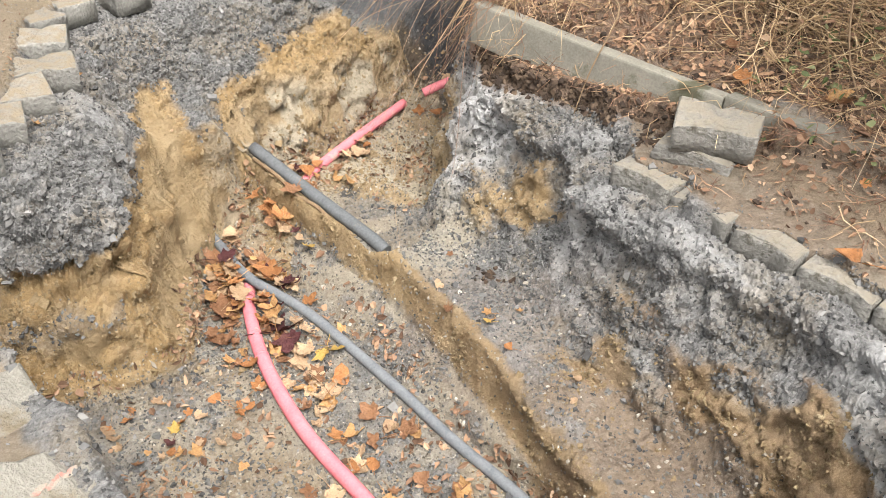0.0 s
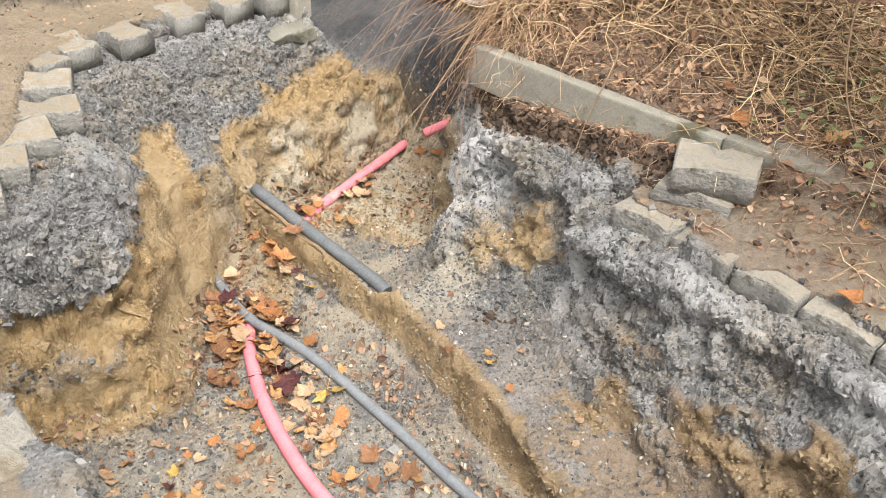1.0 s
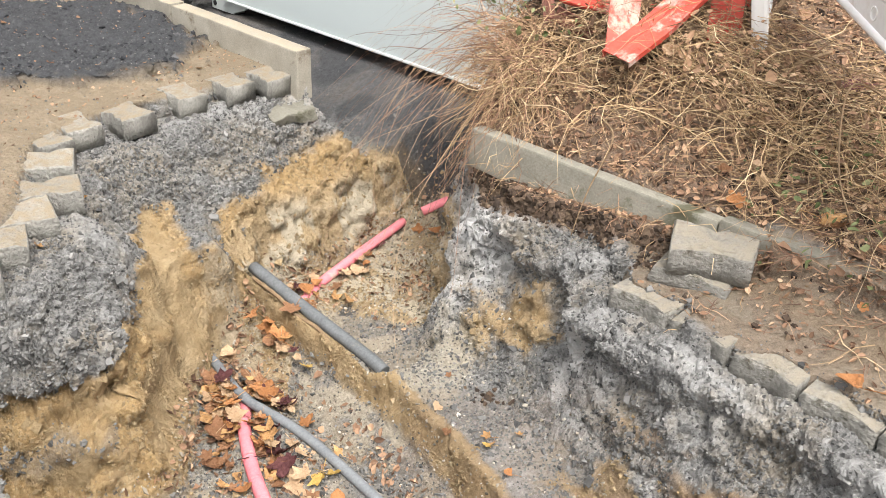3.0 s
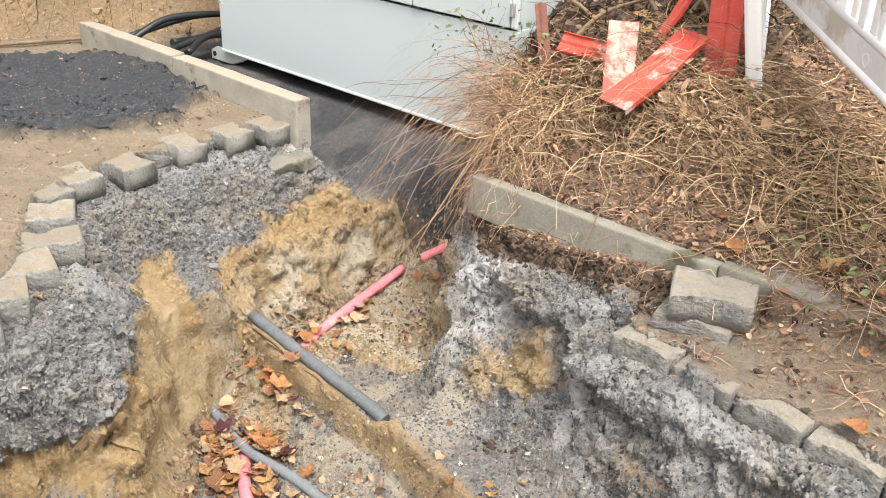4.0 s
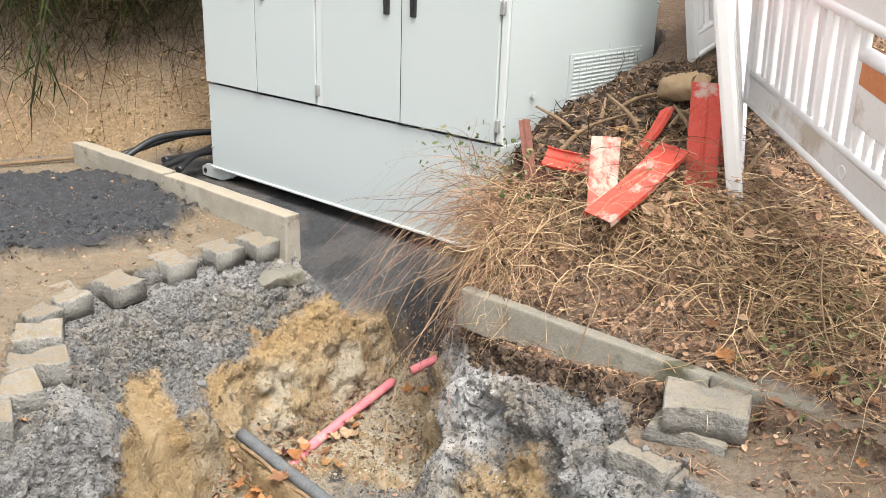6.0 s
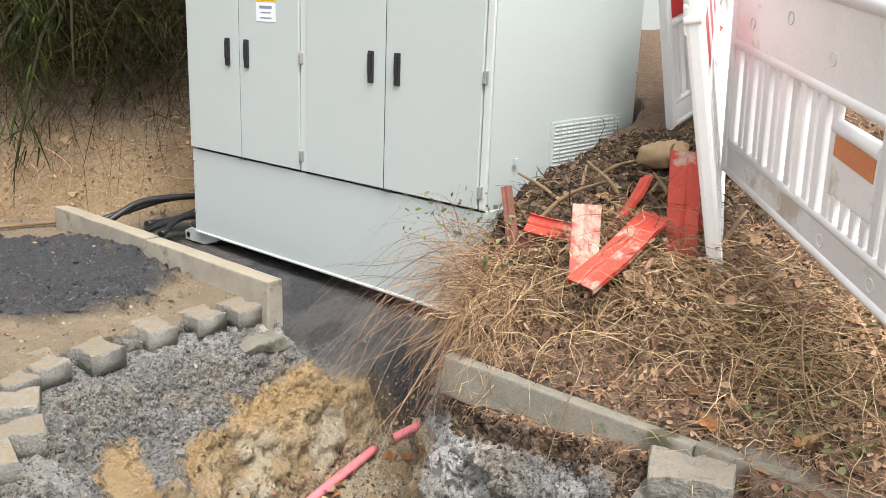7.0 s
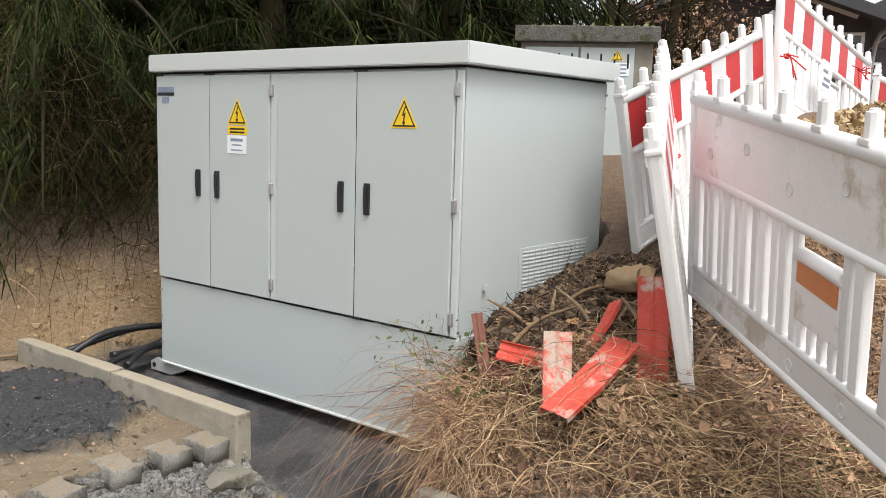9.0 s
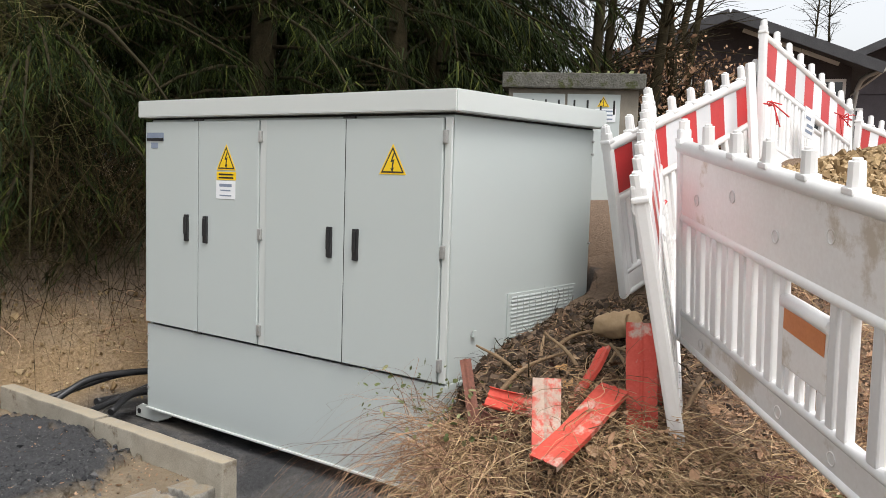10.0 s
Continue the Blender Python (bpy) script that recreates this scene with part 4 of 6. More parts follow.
edge_a, edge_b = Vector((*EDGING_A, 0.140)), Vector((*EDGING_B, 0.148))
edge_way = (edge_b - edge_a).normalized()
edge_turn = math.degrees(math.atan2(edge_way.y, edge_way.x))
for i, (a, n) in enumerate(((0.0, 0.985), (0.99, 0.99), (1.985, 0.99))):
    ob = part("edging_stone", worn_block((n, 0.06, 0.15), i + 20), EDGING)
    ob.matrix_world = Matrix.Translation(edge_a + edge_way * (a + n / 2)) @ pose(0, 0, 0, -4, 0.4, edge_turn)
    tagged(ob, "thin grey concrete edging stone holding back the bank", "edging stone", "edging stones")


def paver_mesh(seed, profile=((0.975, -0.09), (1.0, -0.05), (1.0, -0.014), (0.985, -0.004), (0.95, 0.0)), wear=0.003, mat=PAVER):
    """Interlocking concrete paver with a waisted outline, 20 by 16.5 by 9 cm, its top edge rounded."""
    rnd = random.Random(seed)
    wave = lambda t: 0.0825 - 0.008 * (1 - math.cos(2 * math.pi * t)) * 0.9
    half = [(0.1 - 0.2 * i / 8, wave(i / 8)) for i in range(9)]
    outline = half + [(-x, -y) for x, y in half]
    outline = [(x + rnd.uniform(-wear, wear), y + rnd.uniform(-wear, wear)) for x, y in outline]
    bm, n = bmesh.new(), len(outline)
    rings = []
    for k, z in profile:
        rings.append([bm.verts.new((x * k + rnd.uniform(-0.002, 0.002), y * k + rnd.uniform(-0.002, 0.002), z + (rnd.uniform(-0.005, 0.002) if z > -0.03 else 0))) for x, y in outline])
    chip = rnd.randrange(n)
    for r in rings[2:]:
        for i in (chip, (chip + 1) % n):
            r[i].co = r[i].co * 0.95 + Vector((0, 0, -0.006))
    for a, b in zip(rings, rings[1:]):
        for i in range(n):
            bm.faces.new((a[i], a[(i + 1) % n], b[(i + 1) % n], b[i])).smooth = True
    bm.faces.new(rings[0][::-1]), bm.faces.new(rings[-1])
    bmesh.ops.recalc_face_normals(bm, faces=bm.faces)
    me = bpy.data.meshes.new("paver")
    bm.to_mesh(me)
    bm.free()
    me.materials.append(mat)
    return me


PAVERS = [paver_mesh(k, wear=0.007) for k in range(6)]
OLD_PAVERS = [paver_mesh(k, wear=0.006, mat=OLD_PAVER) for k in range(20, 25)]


def lay_paver(parent, x, y, z, turn, tilt=1.5, kinds=PAVERS, size=1.0):
    ob = new("paver", random.choice(kinds))
    ob.parent = parent
    ob.matrix_world = pose(x, y, z, random.uniform(-tilt, tilt), random.uniform(-tilt, tilt), turn) @ Matrix.Diagonal((size, size, 1, 1))
    return ob


left_paving = thing("pavement", "interlocking concrete pavers under sand, broken off at the trench", "pavement", kind="structure")
for x, y, turn, tilt in ((-1.138, 3.545, -41, 3), (-1.291, 3.295, -38, 2), (-0.975, 3.715, -41, 2), (-0.830, 3.835, -41, 2), (-1.443, 3.150, -41, 2), (-1.496, 3.000, -35, 3),
                         (-1.315, 2.622, 24, 4), (-1.325, 2.43, 32, 3), (-1.335, 2.245, 27, 4), (-1.33, 2.06, 30, 3), (-1.42, 2.82, 20, 4)):
    lay_paver(left_paving, x, y, (0.10 if y < 2.9 else 0.113) + random.uniform(-0.006, 0.004), turn, tilt, PAVERS, 1.0 if y < 2.9 else 0.86)
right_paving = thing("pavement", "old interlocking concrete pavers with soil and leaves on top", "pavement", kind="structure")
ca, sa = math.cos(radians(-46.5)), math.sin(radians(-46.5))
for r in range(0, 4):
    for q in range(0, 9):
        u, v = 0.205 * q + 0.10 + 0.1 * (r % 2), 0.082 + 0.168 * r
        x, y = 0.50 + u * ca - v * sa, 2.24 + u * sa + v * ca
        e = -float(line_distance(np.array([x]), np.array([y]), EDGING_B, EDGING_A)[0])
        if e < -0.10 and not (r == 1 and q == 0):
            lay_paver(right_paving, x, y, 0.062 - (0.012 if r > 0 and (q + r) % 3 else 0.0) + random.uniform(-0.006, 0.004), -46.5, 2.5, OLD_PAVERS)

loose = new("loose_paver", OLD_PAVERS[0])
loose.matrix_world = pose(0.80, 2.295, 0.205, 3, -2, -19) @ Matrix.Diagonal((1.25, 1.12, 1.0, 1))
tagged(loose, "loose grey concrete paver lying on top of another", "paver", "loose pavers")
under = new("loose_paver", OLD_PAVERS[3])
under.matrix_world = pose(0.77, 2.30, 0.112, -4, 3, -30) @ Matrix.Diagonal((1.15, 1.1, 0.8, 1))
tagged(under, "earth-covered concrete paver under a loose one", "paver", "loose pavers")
WORN_PAVERS = [paver_mesh(k, ((0.99, -0.09), (1.0, -0.05), (0.985, -0.026), (0.93, -0.009), (0.82, 0.0)), 0.006, SLAB) for k in range(10, 13)]
for i, (x, y, z, rx, ry, rz) in enumerate(((-0.955, 1.305, -0.088, 6, 8, 44), (-0.755, 1.105, -0.092, 4, 9, 38), (-0.64, 0.89, -0.10, -4, 6, 36), (-1.13, 1.13, -0.075, 2, 4, 40))):
    ob = new("loose_paver", WORN_PAVERS[i % 3])
    ob.matrix_world = pose(x, y, z, rx, ry, rz) @ Matrix.Diagonal((1.1, 1.38, 1, 1))
    tagged(ob, "pale worn concrete slab slipping towards the pit", "paver", "loose pavers")
bm = bmesh.new()
for k in range(7):
    add_prism(bm, [((0.012 + 0.005 * math.sin(3 * a + k)) * math.cos(a) + 0.014 * (k - 3), 0.007 * math.sin(a) + 0.006 * math.sin(k * 2.1)) for a in [0.785 * i for i in range(8)]], -0.0012, 0.0004 + 0.0002 * k)
mark = part("paint_mark", bm, MARK)
mark.matrix_world = pose(-0.755, 1.105, -0.092, 4, 9, 38) @ pose(0.02, 0.0, 0.0, 0, 0, 20)
tagged(mark, "faded red spray mark on a concrete paver", "paint mark")

# ---- pipes and cables in the cut ----
def pipe(name, label, pts, r, mat, sides=14, hollow=0.0, ribs=()):
    line = smooth_line(pts)
    ob = part(name, add_tube(bmesh.new(), line, r, sides, hollow=hollow), mat)
    tagged(ob, label, name.replace("_", " "))
    for f in ribs:
        i = int(f * (len(line) - 2))
        a, b = line[i], line[i + 1]
        part("coupling", add_tube(bmesh.new(), [a, a + (b - a).normalized() * 0.012], r * 1.05, sides), mat, ob)
    return ob


pipe("conduit_pipe", "dusty pink-red plastic conduit curving along the trench floor", CONDUIT_LINE, 0.024, PINK, ribs=(0.38, 0.42))
pipe("water_pipe", "grey dusty plastic pipe crossing the trench floor", WATER_LINE, 0.0185, PIPE_GREY, ribs=(0.30,))
pipe("drain_pipe", "thick dark grey plastic pipe stub lying across the cut", DRAIN_LINE, 0.0255, DRAIN, hollow=0.05)
pipe("conduit_pipe", "bright pink-red plastic conduit on the far trench floor", [(-0.60, 3.10, -0.66), (-0.53, 3.22, -0.615), (-0.37, 3.50, -0.595), (-0.20, 3.78, -0.575)], 0.0215, PINK, hollow=0.04)
pipe("conduit_pipe", "short end of pink-red conduit among leaves", STUB_LINE, 0.022, PINK, hollow=0.03)
pipe("root", "thin brown root along the clay ridge", [(x, y, drop(x, y) + 0.016) for x, y in ((-0.75, 3.0), (-0.706, 2.965), (-0.625, 2.885), (-0.542, 2.80), (-0.455, 2.725), (-0.368, 2.65), (-0.31, 2.58))], 0.008, WOOD, 6)
for k, pts in enumerate(([(-2.2, 5.30, 0.02), (-1.95, 5.50, 0.10), (-1.65, 5.72, 0.17), (-1.3, 5.95, 0.14)], [(-2.05, 5.22, 0.0), (-1.9, 5.38, 0.13), (-1.75, 5.55, 0.19), (-1.4, 5.85, 0.17)],
                         [(-1.75, 5.0, 0.02), (-1.7, 5.35, 0.05), (-1.45, 5.7, 0.09), (-1.2, 5.9, 0.08)], [(-1.72, 5.35, 0.08), (-1.6, 5.6, 0.06), (-1.4, 5.75, 0.11), (-1.1, 5.9, 0.05)], [(-1.62, 5.3, 0.03), (-1.55, 5.55, 0.08), (-1.35, 5.7, 0.06), (-1.1, 5.8, 0.05)])):
    ob = pipe("power_cable", "thick black power cable running under the cabinet", pts, 0.021, BLACK)
    tagged(ob, group="power cables")

# ---- red steel scraps on the bank ----
def channel(name, label, a, b, side, width, flange, mat, twist=0.0):
    """A folded sheet profile from a to b: a web and two flanges, side pointing across the web."""
    a, b, side = Vector(a), Vector(b), Vector(side)
    d = (b - a).normalized()
    s = (side - d * side.dot(d)).normalized()
    n = d.cross(s)
    t, L = 0.004, (b - a).length
    bm = bmesh.new()
    sec = [(-width / 2, flange), (-width / 2, 0), (-0.01, 0), (0, -0.006), (0.01, 0), (width / 2, 0), (width / 2, flange * 0.7)]
    off = [(x * (1 - t / width * 2), y + t) for x, y in sec]
    steps = 10
    rings = []
    for i in range(steps + 1):
        f = i / steps
        c = a + d * (L * f) + n * (0.006 * math.sin(f * 7 + width * 40))
        turn = Matrix.Rotation(radians(twist) * f, 3, d)
        rings.append([bm.verts.new(c + turn @ (s * x + n * y)) for x, y in sec + off[::-1]])
    k = len(rings[0])
    for p, q in zip(rings, rings[1:]):
        for j in range(k):
            bm.faces.new((p[j], p[(j + 1) % k], q[(j + 1) % k], q[j]))
    bm.faces.new(rings[0][::-1]), bm.faces.new(rings[-1])
    bmesh.ops.recalc_face_normals(bm, faces=bm.faces)
    return tagged(part(name, bm, mat), label, "metal scrap", "red metal scraps")


channel("metal_profile", "bent red-painted steel profile lying on dry grass", (0.545, 2.905, 0.55), (0.86, 3.19, 0.74), (1, -0.75, -0.1), 0.115, 0.03, RED_PAINT)
channel("metal_profile", "flaking cream and red steel profile standing in the heap", (0.585, 3.06, 0.53), (0.60, 3.18, 0.775), (1, -0.1, 0), 0.105, 0.02, RED_WORN)
channel("metal_profile", "narrow red steel profile leaning on the heap", (0.68, 3.26, 0.60), (0.89, 3.50, 0.83), (0.5, -0.6, 0.5), 0.07, 0.02, RED_PAINT)
channel("metal_profile", "broad red-painted steel profile propped up against a barrier", (0.945, 3.09, 0.55), (1.01, 3.40, 0.95), (1, -0.2, 0), 0.115, 0.02, RED_PAINT)
channel("metal_profile", "short red steel offcut behind other scraps", (1.03, 3.24, 0.62), (1.08, 3.36, 0.80), (1, 0, 0), 0.05, 0.015, RED_PAINT)
channel("metal_profile", "red steel profile half buried in dry grass", (0.42, 3.50, 0.62), (0.68, 3.32, 0.60), (0.3, 0.5, 0.8), 0.085, 0.02, RED_PAINT)
channel("metal_profile", "rusty brown steel angle stuck in the bank", (0.385, 3.58, 0.46), (0.36, 3.85, 0.70), (1, 0, 0.2), 0.05, 0.02, RUST)
channel("metal_profile", "dark rusty steel offcut lying on the bank", (0.39, 3.44, 0.55), (0.52, 3.32, 0.51), (0.2, 0.4, 0.8), 0.06, 0.02, RUST)
channel("metal_profile", "red steel profile lying flat beneath others", (0.70, 3.30, 0.62), (0.96, 3.22, 0.62), (0.1, 0.6, 0.5), 0.08, 0.02, RED_PAINT)

# ---- site barriers ----
def barrier(label, a, along, up, plate, striped, length=1.97, scale=1.0):
    """A plastic site barrier: studs on a top rail, a board, upright slats and a foot board. a: its lower corner."""
    a, x, u = Vector(a), Vector(along).normalized(), Vector(up)
    u = (u - x * u.dot(x)).normalized()
    y = u.cross(x)
    m = Matrix((x, y, u)).transposed().to_4x4()
    m.translation = a
    m = m @ Matrix.Scale(scale, 4)
    H = 0.83
    b = thing("site_barrier", label, "barrier", m, "site barriers")
    part("foot_board", box((length, 0.028, 0.115), (length / 2, 0, 0.0625), bevel=0.008), plate, b)
    part("foot_rail", add_tube(bmesh.new(), [Vector((0, 0, 0.13)), Vector((length, 0, 0.13))], 0.02, 8), FENCE_WHITE, b)
    part("foot_rail", add_tube(bmesh.new(), [Vector((0, 0, 0.012)), Vector((length, 0, 0.012))], 0.022, 8), FENCE_WHITE, b)
    board = part("board", box((length - 0.03, 0.026, 0.27), (length / 2, 0, 0.675), bevel=0.006), plate, b)
    part("middle_rail", add_tube(bmesh.new(), [Vector((0, 0, 0.53)), Vector((length, 0, 0.53))], 0.022, 8), FENCE_WHITE, b)
    part("top_rail", add_tube(bmesh.new(), [Vector((0, 0, H - 0.015)), Vector((length, 0, H - 0.015))], 0.03, 10), FENCE_WHITE, b)
    for end in (0.02, length - 0.02):
        part("end_post", box((0.045, 0.05, H + 0.06), (end, 0, H / 2 + 0.03), bevel=0.012), FENCE_WHITE, b)
    n = 9
    for i in range(n):
        bm = bmesh.new()
        xx = 0.02 + (length - 0.04) * i / (n - 1)
        bmesh.ops.create_cone(bm, cap_ends=True, segments=10, radius1=0.025, radius2=0.022, depth=0.095, matrix=pose(xx, 0, H + 0.05, 0, 0, 0))
        bmesh.ops.bevel(bm, geom=[e for e in bm.edges if all(v.co.z > H + 0.09 for v in e.verts)], offset=0.008, segments=2, affect='EDGES')
        add_box(bm, (0.058, 0.056, 0.02), (xx, 0, H + 0.012), bevel=0.006)
        part("stud", bm, FENCE_WHITE, b)
    for i in range(26):
        xx = 0.075 + (length - 0.15) * i / 25
        if 0.92 < xx < 1.20 or i == 17:
            continue
        part("slat", box((0.042 if i % 2 else 0.05, 0.022 if i % 2 else 0.034, 0.385), (xx, 0, 0.332), bevel=0.008), FENCE_WHITE, b)
    part("grip_plate", box((0.27, 0.024, 0.20), (1.06, 0, 0.33), bevel=0.006), plate, b)
    part("grip_bar", add_tube(bmesh.new(), [Vector((0.92, 0, 0.44)), Vector((1.20, 0, 0.44))], 0.024, 8), FENCE_WHITE, b)
    for k in range(4):
        part("slat", box((0.03, 0.022, 0.10), (0.96 + 0.066 * k, 0, 0.18), bevel=0.006), FENCE_WHITE, b)
    for side in (-1, 1):
        if not striped:
            part("reflector", box((0.25, 0.002, 0.07), (1.06, side * 0.0135, 0.385), (0, 2, 0), 0.001), ORANGE, b, "faded orange reflective strip")
        if striped and side == striped:
            for k in range(10):
                w = (length - 0.05) / 10
                x0, lean = 0.025 + w * k, 0.02
                pts = [(x0, 0.56), (x0 + w, 0.56), (min(x0 + w + lean, length - 0.02), 0.79), (min(x0 + lean, length - 0.02), 0.79)]
                bm = bmesh.new()
                add_prism(bm, pts, 0, 0.0015, pose(0, side * 0.0135, 0, 90, 0, 0) if side < 0 else pose(0, 0.0150, 0, 90, 0, 0))
                part("stripe", bm, STRIPE_RED if k % 2 == 0 else STRIPE_WHITE, board)
    for i in range(6):
        for z in (0.63 + 0.07 * (i % 2), 0.065):
            bm = bmesh.new()
            xx = 0.2 + i * (length - 0.4) / 5 + (0.06 if z < 0.2 else 0)
            add_tube(bm, [Vector((xx, -0.0135, z)), Vector((xx, -0.0165, z))], 0.023, 14, hollow=0.012)
            if not striped:
                part("dimple", bm, plate, b)
            else:
                bm.free()
    return b


barrier("weathered white plastic site barrier with a dirty board", (1.249, 3.616, 0.851), (0.031, -0.99, -0.135), (-0.091, -0.137, 0.986), FENCE_DIRTY, 0, 2.05)
barrier("white plastic site barrier leaning steeply outwards", (1.052, 3.02, 0.573), (0.287, 0.931, 0.226), (-0.244, -0.157, 0.957), FENCE_WHITE, -1, 1.97, 1.09)
barrier("white barrier with red and white striped board beside the cabinet", (1.262, 4.576, 0.888), (0.677, 0.681, 0.278), (-0.206, -0.187, 0.96), FENCE_WHITE, -1)
barrier("red and white striped site barrier standing tilted on the slope", (2.357, 5.518, 1.669), (0.691, 0.699, -0.184), (0.061, 0.198, 0.978), FENCE_WHITE, -1)
barrier("red and white striped site barrier farther along the row", (3.75, 6.95, 1.20), (0.76, 0.64, -0.1), (0, 0, 1), FENCE_WHITE, -1)
post = thing("barrier_post", "tall white plastic post between two barriers", "post")
part("shaft", box((0.05, 0.05, 0.9), (2.25, 5.36, 1.80), (0, -6, 0), 0.012), FENCE_WHITE, post)
part("spike", box((0.03, 0.03, 0.3), (2.18, 5.36, 1.24), (0, -6, 0), 0.004), FENCE_WHITE, post)
for k, (x, y, z) in enumerate(((1.40, 4.60, 1.36), (2.40, 5.50, 2.00), (3.45, 6.58, 2.02))):
    bm = bmesh.new()
    for j in range(5):
        r = random.Random(k * 9 + j)
        p = Vector((x, y, z))
        add_tube(bm, smooth_line([p, p + Vector((r.uniform(-.05, .08), -0.02, r.uniform(-.02, .05))), p + Vector((r.uniform(-.08, .14), -0.03, r.uniform(-.16, .04)))], 4), 0.005, 4)
    ob = part("barrier_tape", bm, STRIPE_RED)
    tagged(ob, "knotted red tape tied round barriers", "tape", "knotted tapes")
plate = part("company_plate", box((0.22, 0.004, 0.20), bevel=0.001), WHITE_FILM)
plate.matrix_world = pose(2.86, 5.955, 1.93, 0, 0, 46.4) @ pose(0, -0.03, 0, 0, 8, 0)
tagged(plate, "white company plate with blue shapes on a barrier", "plate")
for k, (x, z, w) in enumerate(((-0.03, 0.03, 0.1), (0.01, -0.02, 0.13), (0.0, -0.06, 0.15))):
    part("print_bar", box((w, 0.001, 0.02), (x, -0.003, z), bevel=0), PRINT, plate)

ob = part("lath", add_tube(bmesh.new(), smooth_line([(-2.75, 4.80, 0.13), (-2.4, 4.99, 0.135), (-2.12, 5.14, 0.14)]), 0.012, 6), WOOD)
tagged(ob, "weathered lath lying beside the kerb end", "lath")

# ---- loose stuff on the ground ----
rng = np.random.RandomState(11)
AREA = np.linalg.norm(np.cross(GROUND_P[GROUND_Q[:, 1]] - GROUND_P[GROUND_Q[:, 0]], GROUND_P[GROUND_Q[:, 3]] - GROUND_P[GROUND_Q[:, 0]]), axis=1)


def scatter(weight, n):
    """n places on the ground, chosen by area and a weight for each grid point: points and normals."""
    w = AREA * np.clip(weight[GROUND_Q[:, 0]], 0, None)
    f = rng.choice(len(GROUND_Q), n, p=w / w.sum())
    q = GROUND_Q[f]
    a, b = rng.rand(n, 1), rng.rand(n, 1)
    P = GROUND_P
    p = P[q[:, 0]] * (1 - a) * (1 - b) + P[q[:, 1]] * a * (1 - b) + P[q[:, 2]] * a * b + P[q[:, 3]] * (1 - a) * b
    nn = np.cross(P[q[:, 1]] - P[q[:, 0]], P[q[:, 3]] - P[q[:, 0]])
    return p, nn / np.linalg.norm(nn, axis=1)[:, None]


def random_turns(n):
    q = rng.normal(size=(n, 4))
    q /= np.linalg.norm(q, axis=1)[:, None]
    w, x, y, z = q.T
    return np.stack([1 - 2 * (y * y + z * z), 2 * (x * y - z * w), 2 * (x * z + y * w), 2 * (x * y + z * w), 1 - 2 * (x * x + z * z), 2 * (y * z - x * w),
                     2 * (x * z - y * w), 2 * (y * z + x * w), 1 - 2 * (x * x + y * y)], 1).reshape(n, 3, 3)


def rubble(name, label, p, n, size, mat, flat=0.55, sunk=-0.15, smooth=False):
    """Angular pieces, one mesh: each a battered block sunk into the ground."""
    k = len(p)
    unit = np.array([(x, y, z) for z in (-1, 1) for y in (-1, 1) for x in (-1, 1)], float) * 0.62
    v = unit[None] * rng.uniform(0.6, 1.1, (k, 8, 1)) + rng.uniform(-0.28, 0.28, (k, 8, 3))
    v *= rng.uniform(0.6, 1.25, (k, 1, 3)) * (1, 1, flat + 0.2)
    v = np.einsum('kij,kvj->kvi', random_turns(k), v) * size[:, None, None] + (p - n * size[:, None] * sunk)[:, None]
    t = np.array([(0, 2, 3, 1), (4, 5, 7, 6), (0, 1, 5, 4), (2, 6, 7, 3), (0, 4, 6, 2), (1, 3, 7, 5)])
    f = (t[None] + 8 * np.arange(k)[:, None, None]).reshape(-1, 4)
    return tagged(np_mesh(name, v.reshape(-1, 3), f, mat, smooth), label, name.replace("_", " "), kind="stuff")


def strands(name, base, way, length, droop, width, mat, segs=4, sides=3, wiggle=0.05):
    """Thin stems, one mesh object: each bends down from its first direction and tapers."""
    k = len(base)
    way = way / np.linalg.norm(way, axis=1)[:, None]
    side = np.cross(way, rng.normal(size=(k, 3)))
    side /= np.linalg.norm(side, axis=1)[:, None]
    third = np.cross(way, side)
    ph = rng.rand(k) * 6.28
    rings = []
    for i in range(segs + 1):
        t = i / segs
        c = base + way * (length * t)[:, None] + side * (wiggle * length * np.sin(ph + 5 * t))[:, None] + third * (wiggle * length * np.cos(ph * 2 + 6 * t) * t)[:, None]
        c[:, 2] -= droop * length * t * t
        r = width * (1 - 0.75 * t)
        if sides == 2:
            rings.append(np.stack([c - side * r[:, None], c + side * r[:, None]], 1))
        else:
            rings.append(np.stack([c + (side * math.cos(a) + third * math.sin(a)) * r[:, None] for a in (0, 2.1, 4.2)], 1))
    v = np.stack(rings, 1)
    m = v.shape[2]
    quads = []
    for i in range(segs):
        for j in range(m if sides == 3 else 1):
            a, b = i * m + j, i * m + (j + 1) % m
            quads.append((a, b, b + m, a + m))
    f = (np.array(quads)[None] + (segs + 1) * m * np.arange(k)[:, None, None]).reshape(-1, 4)
    return np_mesh(name, v.reshape(-1, 3), f, mat)


